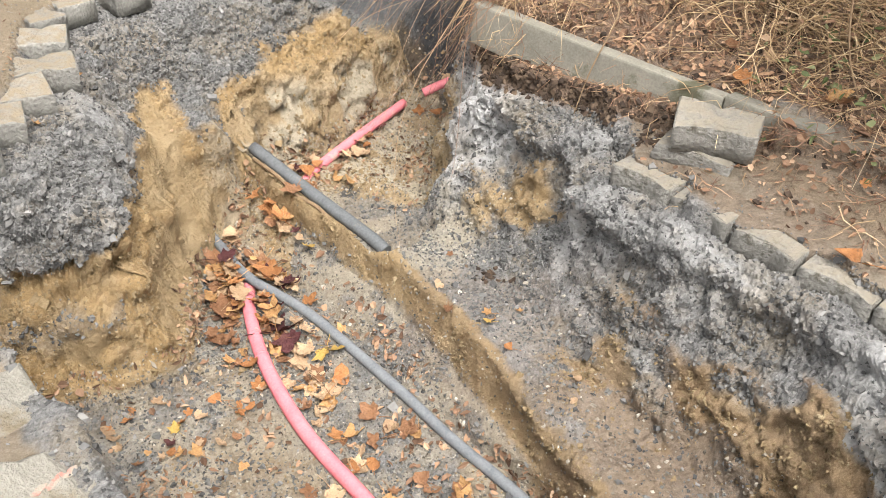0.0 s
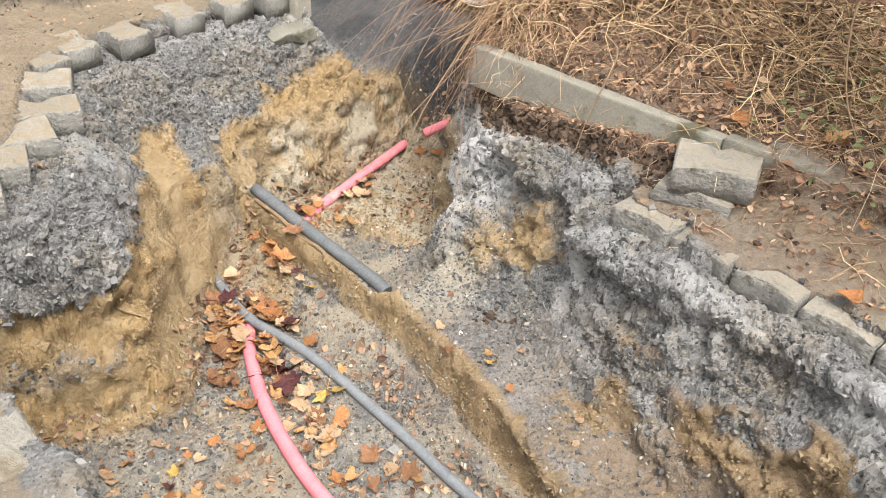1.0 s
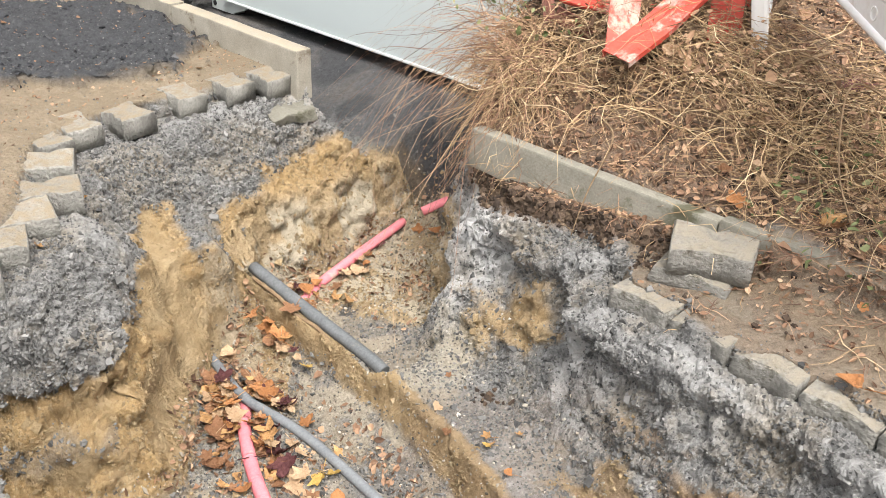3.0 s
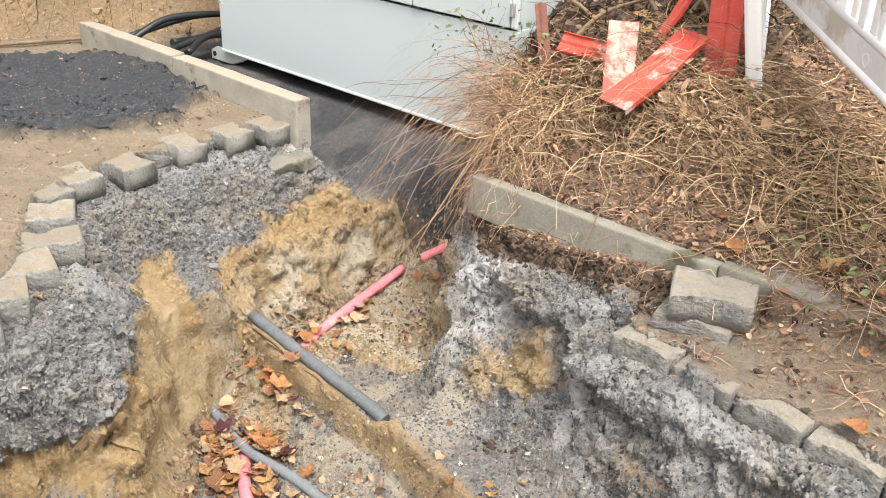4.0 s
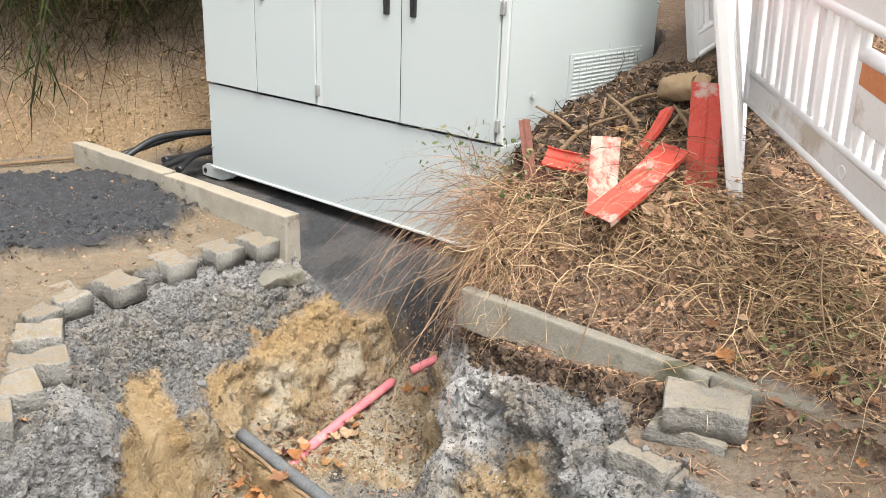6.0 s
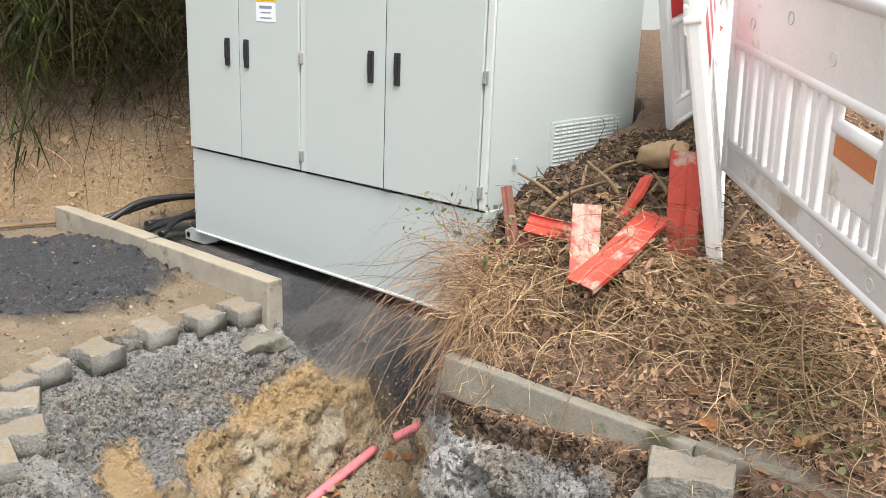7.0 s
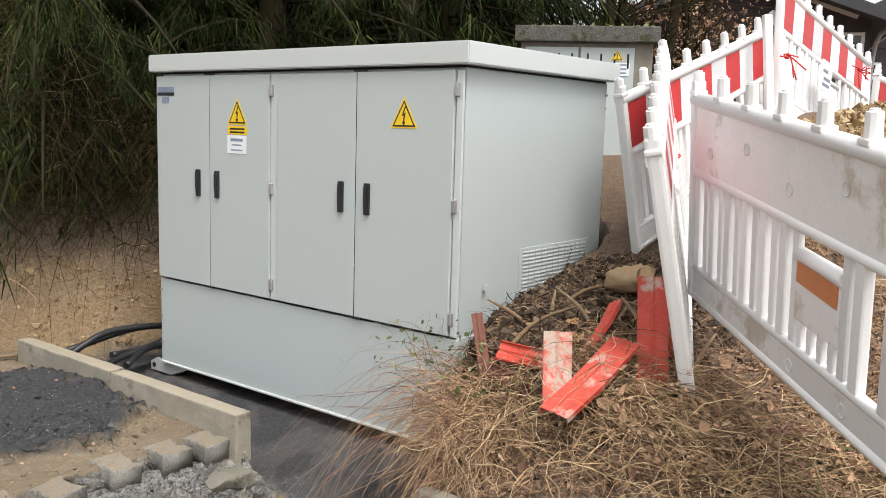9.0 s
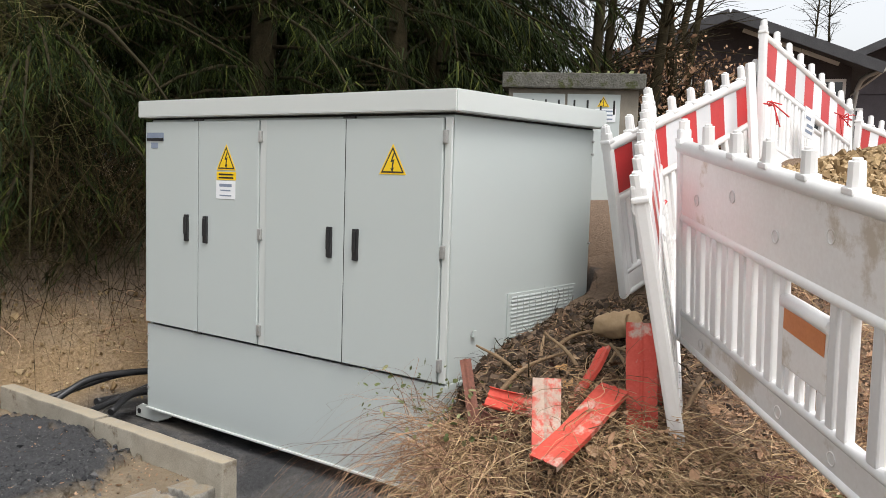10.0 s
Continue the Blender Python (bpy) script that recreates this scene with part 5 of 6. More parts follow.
def flakes(name, p, n, size, mat, lift=0.01):
    """Small curled leaves, one mesh: a bent diamond each."""
    k = len(p)
    a = rng.normal(size=(k, 3))
    n = n + rng.normal(size=(k, 3)) * 0.45
    n /= np.linalg.norm(n, axis=1)[:, None]
    u = np.cross(n, a)
    u /= np.linalg.norm(u, axis=1)[:, None]
    w = np.cross(n, u)
    s = size[:, None]
    c = p + n * lift
    curl = n * s * rng.uniform(-0.1, 0.45, (k, 1))
    wide = s * rng.uniform(0.22, 0.75, (k, 1))
    j = lambda: rng.uniform(0.7, 1.2, (k, 1))
    v = np.stack([c - u * s * j(), c - u * s * 0.3 - w * wide * j() + curl, c + u * s * 0.45 - w * wide * 0.8 * j() + curl * j(), c + u * s * j() + curl * 0.6,
                  c + u * s * 0.4 + w * wide * j() + curl, c - u * s * 0.35 + w * wide * 0.85 * j() + curl * j(), c - n * s * 0.08], 1)
    t = np.array([(6, 0, 1), (6, 1, 2), (6, 2, 3), (6, 3, 4), (6, 4, 5), (6, 5, 0)])
    f = (t[None] + 7 * np.arange(k)[:, None, None]).reshape(-1, 3)
    return np_mesh(name, v.reshape(-1, 3), f, mat)


gx, gy, gz = GROUND_P.T
near_cut = np.maximum.reduce([-edge_distance(gx, gy, q) for q in (SHOULDER, BANK, FLOOR, FAR_FLOOR)])
cut = (near_cut > -0.14).astype(float)
bare = (1 - 0.75 * KINDS["dust"]) * (1 - 0.55 * KINDS["pale"] * (gz > -0.5)) * (1 - KINDS["clay"]) * (1 - KINDS["sand"]) * (1 - KINDS["humus"]) * (1 - KINDS["tar"])
smooth_sand = 1 - 0.8 * np.clip(KINDS["pale"] * (gz < -0.5), 0, 1)
wide_cut = ((near_cut > -0.40) & (gz < 0.07)).astype(float)
patchy = 0.45 + smoothstep((fbm(GROUND_P, 8, 3) + 0.3) / 0.8)
p, n = scatter(bare * np.maximum(cut, wide_cut) * patchy * smooth_sand, 70000)
rubble("gravel", "loose grey crushed stone over the cut banks", p, n, rng.lognormal(-5.4, 0.45, len(p)), STONES)
p, n = scatter(bare * cut * patchy * (gz > -0.5), 200)
rubble("gravel", "larger angular grey stones in the banks", p, n, rng.uniform(0.010, 0.018, len(p)), STONES)
p, n = scatter(cut * KINDS["clay"] * patchy * (0.15 + smoothstep(fbm(GROUND_P + 9, 6, 3) * 2)), 11000)
rubble("clay_crumbs", "crumbs of ochre clay fallen from the faces", p, n, rng.lognormal(-5.6, 0.45, len(p)), CLAY_LUMP, 0.8)
p, n = scatter(cut * KINDS["clay"] * (1 - KINDS["smear"]) * (gz > -0.68) * (0.1 + smoothstep(fbm(GROUND_P + 21, 5, 3) * 2)), 3800)
rubble("clay_clods", "small broken clods of clay in the faces of the cut", p, n, rng.lognormal(-5.0, 0.45, len(p)), CLAY_LUMP, 0.7, 0.3)
floor_part = cut * smoothstep((-0.62 - gz + 0.12 * (gy > 2.9)) / 0.05)
p, n = scatter(floor_part, 13000)
rubble("pebbles", "small brown-grey pebbles strewn over the trench floor", p, n, rng.lognormal(-5.6, 0.45, len(p)), TRENCH_STONES)
p, n = scatter(cut * (gz < -0.3) * (gx > -0.3) * (gz > -0.68), 5000)
rubble("pebbles", "pebbles lying on the earthen bank", p, n, rng.lognormal(-5.5, 0.4, len(p)), TRENCH_STONES)
p, n = scatter(floor_part * (0.2 + smoothstep(fbm(GROUND_P + 3, 5, 2) * 2)), 2400)
tagged(flakes("leaf_litter", p, n, rng.uniform(0.005, 0.021, len(p)), LITTER, 0.007), "broken bits of brown leaf on the trench floor", "leaf litter", kind="stuff")
p, n = scatter(KINDS["sand"] * (gy > 1.8) + 0.6 * KINDS["tar"], 5000)
rubble("grit", "fine grit on sand and asphalt", p, n, rng.lognormal(-5.9, 0.4, len(p)), STONES)

p, n = scatter(KINDS["tar"] * (gx < -1.05) * (gy > 3.3) * (gy < 4.9) * (0.15 + smoothstep(fbm(GROUND_P + 5, 7, 3) * 2)), 3600)
rubble("asphalt_crumbs", "lumps of black asphalt heaped on sandy paving", p, n, rng.lognormal(-5.15, 0.5, len(p)), TAR_CRUMBS, 0.7, 0.2)

# ---- fallen leaves, each a thing ----
def leaf_mesh(seed, lobes, mat):
    """A lobed leaf with a curled blade and a stalk, about 1 across before scaling."""
    r = random.Random(seed)
    bm = bmesh.new()
    c = bm.verts.new((0, 0, 0))
    ring, n = [], lobes * 4
    curl, fold = r.uniform(0.2, 0.7), r.uniform(0.1, 0.6)
    for i in range(n):
        a = 2 * math.pi * i / n
        tip = (1.0, 0.8, 0.6, 0.82)[i % 4] * (0.75 + 0.35 * math.cos(a - 1.57)) * r.uniform(0.85, 1.1)
        x, y = tip * 0.55 * math.cos(a), tip * 0.55 * math.sin(a)
        z = curl * (x * x + y * y) + fold * abs(x) * 0.5 + r.uniform(-0.05, 0.06)
        ring.append(bm.verts.new((x, y, z)))
    mid = [bm.verts.new((v.co.x * 0.5, v.co.y * 0.5, v.co.z * 0.25 + r.uniform(-0.02, 0.02))) for v in ring]
    for i in range(n):
        j = (i + 1) % n
        bm.faces.new((c, mid[i], mid[j]))
        bm.faces.new((mid[i], ring[i], ring[j], mid[j]))
    add_tube(bm, [Vector((0, -0.2, 0.0)), Vector((0.03, -0.55, 0.08)), Vector((0.08, -0.85, 0.12))], 0.014, 4)
    for f in bm.faces:
        f.smooth = True
    me = bpy.data.meshes.new("leaf")
    bm.to_mesh(me)
    bm.free()
    me.materials.append(mat)
    return me


LEAF_WORDS = ("ochre", "rust-orange", "dull brown", "pale tan", "yellow", "dark maroon")
LEAVES = [(LEAF_WORDS[m], leaf_mesh(k * 7 + m, l, LEAF_TONES[m])) for m in range(6) for k, l in ((0, 5), (1, 3), (2, 6))]
LEAF_ODDS = [5, 4, 5, 7, 0.4, 0.8]


def lay_leaf(x, y, size, where, word=None, lift=0.008):
    i = grid_index(x, y)
    if where.endswith("floor") and drop(x, y) > -0.48:
        return
    at_x, at_y = np.array([x]), np.array([y])
    if min(beside(at_x, at_y, line)[0][0] for line in (WATER_LINE, CONDUIT_LINE, DRAIN_LINE)) < 0.02 + 0.2 * size:
        return
    if GROUND_N[i, 2] < 0.8:
        return
    m = rnd.choices(range(6), LEAF_ODDS)[0] if word is None else word
    name, me = LEAVES[m * 3 + rnd.randrange(3)]
    ob = new("fallen_leaf", me)
    ob.matrix_world = pose(x, y, drop(x, y) + lift, rnd.uniform(-28, 28), rnd.uniform(-28, 28), rnd.uniform(0, 360)) @ Matrix.Scale(size, 4)
    tagged(ob, "dry curled %s leaf on %s" % (name, where), "leaf", "fallen leaves")


rnd = random.Random(4)
for k in range(420):
    lay_leaf(rnd.gauss(-0.68, 0.085), rnd.gauss(2.63, 0.14), rnd.uniform(0.05, 0.115), "the trench floor", rnd.choices((0, 1, 2, 3, 5), (4, 3, 5, 5, 2))[0], lift=0.01 + 0.04 * rnd.random())
for k in range(115):
    t = rnd.random()
    lay_leaf(-0.72 + 0.75 * t + rnd.gauss(0, 0.11), 2.45 - 0.95 * t + rnd.gauss(0, 0.10), rnd.uniform(0.05, 0.10), "the trench floor")
for k in range(32):
    lay_leaf(rnd.uniform(-1.0, -0.55), rnd.uniform(1.70, 2.0), rnd.uniform(0.03, 0.07), "the pit floor")
for k in range(40):
    t = rnd.random()
    lay_leaf(-0.62 + 0.30 * t + rnd.gauss(0, 0.07), 2.98 + 0.55 * t + rnd.gauss(0, 0.08), rnd.uniform(0.05, 0.10), "the far trench floor", lift=0.012 + 0.02 * rnd.random())
for k in range(16):
    lay_leaf(rnd.gauss(-0.02, 0.06), rnd.gauss(3.84, 0.07), rnd.uniform(0.05, 0.09), "the dark corner under the bank", lift=0.02)
for k in range(14):
    lay_leaf(rnd.uniform(0.0, 0.5), rnd.uniform(1.75, 2.5), rnd.uniform(0.03, 0.05), "the gravel bank")
for x, y, s, w in ((0.20, 2.30, 0.05, 1), (0.08, 2.27, 0.05, 0), (-0.49, 2.66, 0.075, 4), (-0.54, 2.30, 0.15, 5), (-0.50, 2.26, 0.13, 5), (-0.85, 2.72, 0.13, 5), (-0.33, 2.18, 0.08, 4), (0.12, 1.98, 0.07, 1), (0.04, 1.93, 0.09, 0), (-0.8, 2.05, 0.07, 3), (-0.22, 2.13, 0.07, 3)):
    lay_leaf(x, y, s, "the trench floor", w, 0.015)
for x, y, s, w in ((0.905, 2.475, 0.09, 1), (1.06, 2.62, 0.11, 3), (1.12, 2.30, 0.12, 2), (1.20, 2.52, 0.08, 3), (1.3, 2.8, 0.13, 5), (1.05, 1.78, 0.10, 1), (1.12, 2.33, 0.10, 0), (0.60, 2.52, 0.05, 1)):
    lay_leaf(x, y, s, "the bank", w, 0.02)
for k in range(30):
    x = rnd.uniform(0.15, 2.0)
    y = rnd.uniform(3.12 - 0.85 * (x - 0.1), 3.9)
    lay_leaf(x, y, rnd.uniform(0.05, 0.10), "the weedy bank", rnd.choice((2, 2, 3, 3, 0, 1, 5)), 0.03)
for k in range(10):
    lay_leaf(rnd.uniform(0.75, 1.35), rnd.uniform(1.6, 2.2), rnd.uniform(0.025, 0.05), "old pavers", rnd.choice((1, 2, 3)), 0.03)
for k in range(14):
    lay_leaf(rnd.uniform(-1.3, -1.0), rnd.uniform(2.1, 2.9), rnd.uniform(0.02, 0.05), "the gravel slope", rnd.choice((0, 1, 3)))
for k in range(7):
    lay_leaf(rnd.uniform(-2.2, -1.1), rnd.uniform(3.6, 4.6), rnd.uniform(0.03, 0.055), "black asphalt crumbs", rnd.choice((2, 3)), 0.012)

# ---- dry plants on the bank ----
soil = KINDS["humus"] * (gx < 2.19) * (gy < 4.6) * (gz > 0.075)
heap_soil = soil * (gy > 3.42) * (gx > 0.3) * (gx < 1.5)
soil = soil * np.where((gy > 3.42) & (gx < 1.3), 0.35, 1.0)
p, n = scatter(soil * (gx > 0.1), 15000)
tagged(flakes("leaf_litter", p, n, rng.lognormal(-4.85, 0.5, len(p)), LITTER, 0.010), "brown rotting leaf litter over the bank", "leaf litter", kind="stuff")
p, n = scatter(soil * (gx > 0.1) * (0.25 + smoothstep(fbm(GROUND_P, 4, 3) + 0.5)), 3600)
w = rng.normal(size=(len(p), 3)) * (1, 1, 0.3) + (0.2, -0.1, 0.15)
tagged(strands("dry_grass", p + (0, 0, 0.008), w, rng.uniform(0.05, 0.24, len(p)), rng.uniform(0.05, 0.35, len(p)), rng.uniform(0.001, 0.0028, len(p)), STRAW, 3, 3, 0.1), "short dry stalks and needles lying on the bank", "dry grass", kind="stuff")
p, n = scatter(soil * (gx > 0.1), 14000)
tagged(strands("twigs", p + (0, 0, 0.006), rng.normal(size=(len(p), 3)) * (1, 1, 0.3) + (0, 0, 0.12), rng.uniform(0.03, 0.12, len(p)), rng.uniform(0, 0.3, len(p)), rng.uniform(0.0008, 0.002, len(p)), TWIGS, 2, 3, 0.1), "short reddish-brown needles and twigs on the bank", "twigs", kind="stuff")
hay = np.exp(-((line_distance(gx, gy, EDGING_B, EDGING_A) * -1 - 0.40) / 0.15) ** 2) * soil * (gx > 0.15) * (gx < 1.7) * (0.3 + smoothstep(fbm(GROUND_P, 4, 3) + 0.6))
p, n = scatter(hay, 1900)
w = rng.normal(size=(len(p), 3)) * (1.2, 1.0, 0.3) + (0.6, -0.3, 0.12)
tagged(strands("hay", p + (0, 0, 0.02) + rng.rand(len(p), 1) * (0, 0, 0.11), w, rng.uniform(0.12, 0.45, len(p)), rng.uniform(0.1, 0.6, len(p)), rng.uniform(0.001, 0.0026, len(p)), STRAW, 5, 3, 0.1), "pale flattened hay draped over the bank", "hay", kind="stuff")
p, n = scatter(hay, 2600)
tagged(flakes("leaf_litter", p + rng.uniform(0.03, 0.14, (len(p), 1)) * (0, 0, 1), n, rng.lognormal(-4.75, 0.45, len(p)), LITTER, 0.0), "dead leaves caught in the hay", "leaf litter", kind="stuff")
for k, mat, label in ((1000, STRAW, "dense tangle of dry straw-coloured stems hanging over the bank edge"), (1000, TWIGS, "dense tangle of dry reddish-brown stems hanging over the bank edge")):
    t = rng.rand(k)
    b = np.stack([0.16 + 0.28 * rng.rand(k) + 0.12 * t, 3.08 + 0.75 * t, 0.20 + 0.26 * rng.rand(k)], 1)
    w = np.stack([-0.4 + 0.85 * rng.normal(size=k), -0.4 + 0.75 * rng.normal(size=k), 0.5 + 0.45 * rng.normal(size=k)], 1)
    tagged(strands("dry_bush", b, w, rng.uniform(0.10, 0.42, k), rng.uniform(0.3, 1.25, k), rng.uniform(0.0012, 0.0030, k), mat, 7, 3, 0.13), label, "bush", kind="stuff")
k = 150
t = rng.rand(k)
b = np.stack([0.12 + 0.22 * rng.rand(k), 3.2 + 0.65 * t, 0.30 + 0.22 * rng.rand(k)], 1)
w = np.stack([-0.8 + 0.7 * rng.normal(size=k), -0.2 + 0.7 * rng.normal(size=k), 0.6 + 0.5 * rng.normal(size=k)], 1)
tagged(strands("bramble", b, w, rng.uniform(0.35, 1.05, k), rng.uniform(0.6, 1.3, k), rng.uniform(0.0011, 0.0022, k), TWIGS, 14, 3, 0.11), "thin reddish bramble shoots arching over the asphalt", "bramble", kind="stuff")
k = 130
b = np.stack([0.25 + 0.18 * rng.normal(size=k), 3.55 + 0.25 * rng.normal(size=k), 0.52 + 0.14 * rng.rand(k)], 1)
tagged(flakes("green_leaves", b, rng.normal(size=(k, 3)), rng.uniform(0.008, 0.018, k), GREEN), "a few small green leaves on the shoots", "leaves", kind="stuff")
p, n = scatter(soil * (np.hypot(gx - 1.35, gy - 2.3) < 0.4) + 0.1 * soil * (gx > 0.9) * (gy < 3), 320)
tagged(flakes("green_leaves", p + rng.rand(len(p), 1) * (0, 0, 0.08), n, rng.uniform(0.008, 0.02, len(p)), GREEN, 0.02), "low green weeds among the litter", "weeds", kind="stuff")
for pts in ([(1.35, 2.62, 0.55), (1.16, 2.5, 0.62), (1.12, 2.33, 0.42), (1.16, 2.15, 0.26)], [(0.55, 2.95, 0.44), (0.8, 2.76, 0.42), (1.1, 2.66, 0.43), (1.5, 2.5, 0.52)],
            [(0.52, 2.82, 0.36), (0.54, 2.72, 0.33), (0.47, 2.66, 0.16), (0.43, 2.62, 0.02)], [(0.64, 2.62, 0.22), (0.655, 2.60, 0.12), (0.65, 2.585, 0.02)],
            [(1.0, 3.05, 0.62), (1.25, 2.75, 0.6), (1.5, 2.45, 0.62)], [(1.15, 2.2, 0.3), (1.3, 2.12, 0.42), (1.6, 2.1, 0.5)]):
    ob = part("cane", add_tube(bmesh.new(), smooth_line(pts), 0.004, 5, 0.5), WOOD)
    tagged(ob, "long dry cane lying across the bank", "cane", "dry canes")
for x, y, a in ((0.62, 3.75, 20), (0.8, 3.7, 110), (1.0, 3.75, 60), (0.55, 3.9, 150), (0.72, 3.95, 75), (0.9, 4.1, 10), (1.1, 3.7, 130), (1.0, 3.55, 95), (1.2, 3.3, 50), (1.15, 2.9, 35)):
    z, r = drop(x, y), random.Random(a)
    d = Vector((math.cos(radians(a)), math.sin(radians(a)), r.uniform(0.1, 0.5)))
    ob = part("branch", add_tube(bmesh.new(), smooth_line([Vector((x, y, z)) - d * 0.14, Vector((x, y, z + 0.05)), Vector((x, y, z + 0.02)) + d * 0.2 + Vector((r.uniform(-.06, .06), 0, 0))]), 0.013, 7, 0.4), WOOD)
    tagged(ob, "dead branch lying in the soil heap", "branch", "dead branches")
log = thing("log", "short sawn log with a pale cut end on the heap", "log", pose(1.10, 4.02, 0.84, 0, -12, -50))
stump = add_tube(bmesh.new(), [Vector((x, 0.004 * math.sin(x * 40), 0)) for x in (-0.11, -0.08, -0.05, -0.02, 0.01, 0.04, 0.06, 0.08)], 0.058, 22, 1.05)
for v in stump.verts:
    v.co += v.co.normalized() * 0.022 * noise.noise(v.co * 26) + Vector((0, 0, 0.012 * noise.noise(v.co * 60)))
part("bark", stump, CUT_WOOD, log)
part("cut_face", add_tube(bmesh.new(), [Vector((0.08, 0, 0)), Vector((0.084, 0, 0))], 0.057, 14), CUT_WOOD, log)
p, n = scatter(heap_soil, 3200)
rubble("soil_clods", "dark crumbly soil clods heaped beside the cabinet", p, n, rng.uniform(0.006, 0.03, len(p)), HUMUS, 0.8)
p, n = scatter(heap_soil, 700)
tagged(strands("roots", p, rng.normal(size=(len(p), 3)) * (1, 1, 0.6) + (0, 0, 0.3), rng.uniform(0.06, 0.3, len(p)), rng.uniform(0.1, 0.8, len(p)), rng.uniform(0.001, 0.004, len(p)), THICKET, 5, 3, 0.12), "torn roots and twigs sticking out of the soil heap", "roots", kind="stuff")
p, n = scatter(soil * (gx > 0.1), 2600)
rubble("soil_clods", "dark soil crumbs among the litter", p, n, rng.uniform(0.005, 0.018, len(p)), HUMUS, 0.8)
p, n = scatter(KINDS["sand"] * (1 - 0.8 * KINDS["tar"]) * (gx < -0.7) * (gz > 0.08) * (gy > 2), 1300)
tagged(flakes("leaf_litter", p, n, rng.uniform(0.004, 0.012, len(p)), LITTER, 0.004), "bits of dry leaf on the sandy paving", "leaf litter", kind="stuff")
under = KINDS["humus"] * (gz < 0.075) * (gx > 0.1) * (gy > 2.3)
p, n = scatter(under, 900)
rubble("soil_clods", "dark soil crumbs in the hollow under the edging", p, n, rng.uniform(0.004, 0.016, len(p)), HUMUS, 0.8)
p, n = scatter(KINDS["sand"] * (gx > 0.4) * (gz > 0.03), 700)
tagged(flakes("leaf_litter", p, n, rng.uniform(0.005, 0.016, len(p)), LITTER, 0.004), "bits of dry leaf on old pavers", "leaf litter", kind="stuff")

# ---- bank, thicket and trees behind ----
k = 7500
x = rng.uniform(-5.5, -0.4, k)
y = 6.38 + 0.45 * (x + 2.4) + rng.rand(k) ** 1.5 * 2.2
z, _ = ground_height(x, y)
b = np.stack([x, y, z + rng.rand(k) * 0.9], 1)
w = np.stack([0.9 * rng.normal(size=k), -0.6 + 0.5 * rng.normal(size=k), 0.5 + 0.6 * rng.normal(size=k)], 1)
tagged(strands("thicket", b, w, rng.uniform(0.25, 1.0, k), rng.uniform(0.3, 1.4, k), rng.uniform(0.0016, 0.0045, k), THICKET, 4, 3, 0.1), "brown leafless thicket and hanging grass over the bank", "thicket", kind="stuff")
k = 130
x = rng.uniform(-4.2, -1.0, k)
y = 5.95 + 0.45 * (x + 2.4) + 0.5 * rng.rand(k)
z, _ = ground_height(x, y)
w = np.stack([rng.normal(size=k), -0.5 + 0.3 * rng.normal(size=k), 0.2 * rng.normal(size=k)], 1)
tagged(strands("roots", np.stack([x, y, z + 0.03], 1), w, rng.uniform(0.15, 0.6, k), rng.uniform(0.2, 0.8, k), rng.uniform(0.002, 0.005, k), TWIGS, 6, 3, 0.12), "bare roots sticking out of the soil bank", "roots", kind="stuff")
k = 2200
x = rng.uniform(-4.5, -0.8, k)
y = 5.6 + 0.45 * (x + 2.4) + 0.9 * rng.rand(k)
z, _ = ground_height(x, y)
rubble("soil_clods", "clods and stones in the sandy bank", np.stack([x, y, z], 1), np.tile((0, -0.5, 0.8), (k, 1)), rng.lognormal(-4.9, 0.5, k), CLODS, 0.7)


def conifer_meshes(seed, dense, size):
    """Trunk and drooping crown of a spruce about 9 m high, as two meshes in its own coordinates."""
    global rng
    keep, rng = rng, np.random.RandomState(seed)
    r = random.Random(seed)
    bm = bmesh.new()
    add_tube(bm, [Vector((0.05 * math.sin(h + seed), 0.05 * math.cos(h * 1.3), h)) for h in (-0.3, 0.2, 1, 2, 3.5, 5, 7, 9)], 0.17, 10, 0.12)
    bases, ways = [], []
    for i in range(104):
        h = 0.5 + 8.2 * (i / 104) ** 1.15
        a, L = r.uniform(0, 6.28), (2.5 - 0.2 * h) * r.uniform(0.7, 1.1)
        line = [Vector((math.cos(a) * L * t, math.sin(a) * L * t, h + 0.12 * t - 0.75 * L * t * t * 0.55)) for t in (0, 0.3, 0.6, 0.85, 1)]
        add_tube(bm, line, 0.022, 4, 0.25)
        if r.random() < 0.16 and h < 3:
            continue
        for j in range(dense):
            t = r.uniform(0.2, 1.0)
            p = Vector((math.cos(a) * L * t, math.sin(a) * L * t, h + 0.12 * t - 0.75 * L * t * t * 0.55))
            bases.append(p + Vector((r.gauss(0, 0.05), r.gauss(0, 0.05), r.gauss(0, 0.04))))
            ways.append((math.cos(a) + r.gauss(0, 0.9), math.sin(a) + r.gauss(0, 0.9), r.gauss(-0.35, 0.35)))
    me = bpy.data.meshes.new("trunk")
    bm.to_mesh(me)
    bm.free()
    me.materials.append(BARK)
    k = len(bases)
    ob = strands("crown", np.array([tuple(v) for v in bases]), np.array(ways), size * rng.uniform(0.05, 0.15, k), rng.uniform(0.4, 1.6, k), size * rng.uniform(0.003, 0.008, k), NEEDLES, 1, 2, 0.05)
    crown = ob.data
    bpy.data.objects.remove(ob)
    rng = keep
    return me, crown


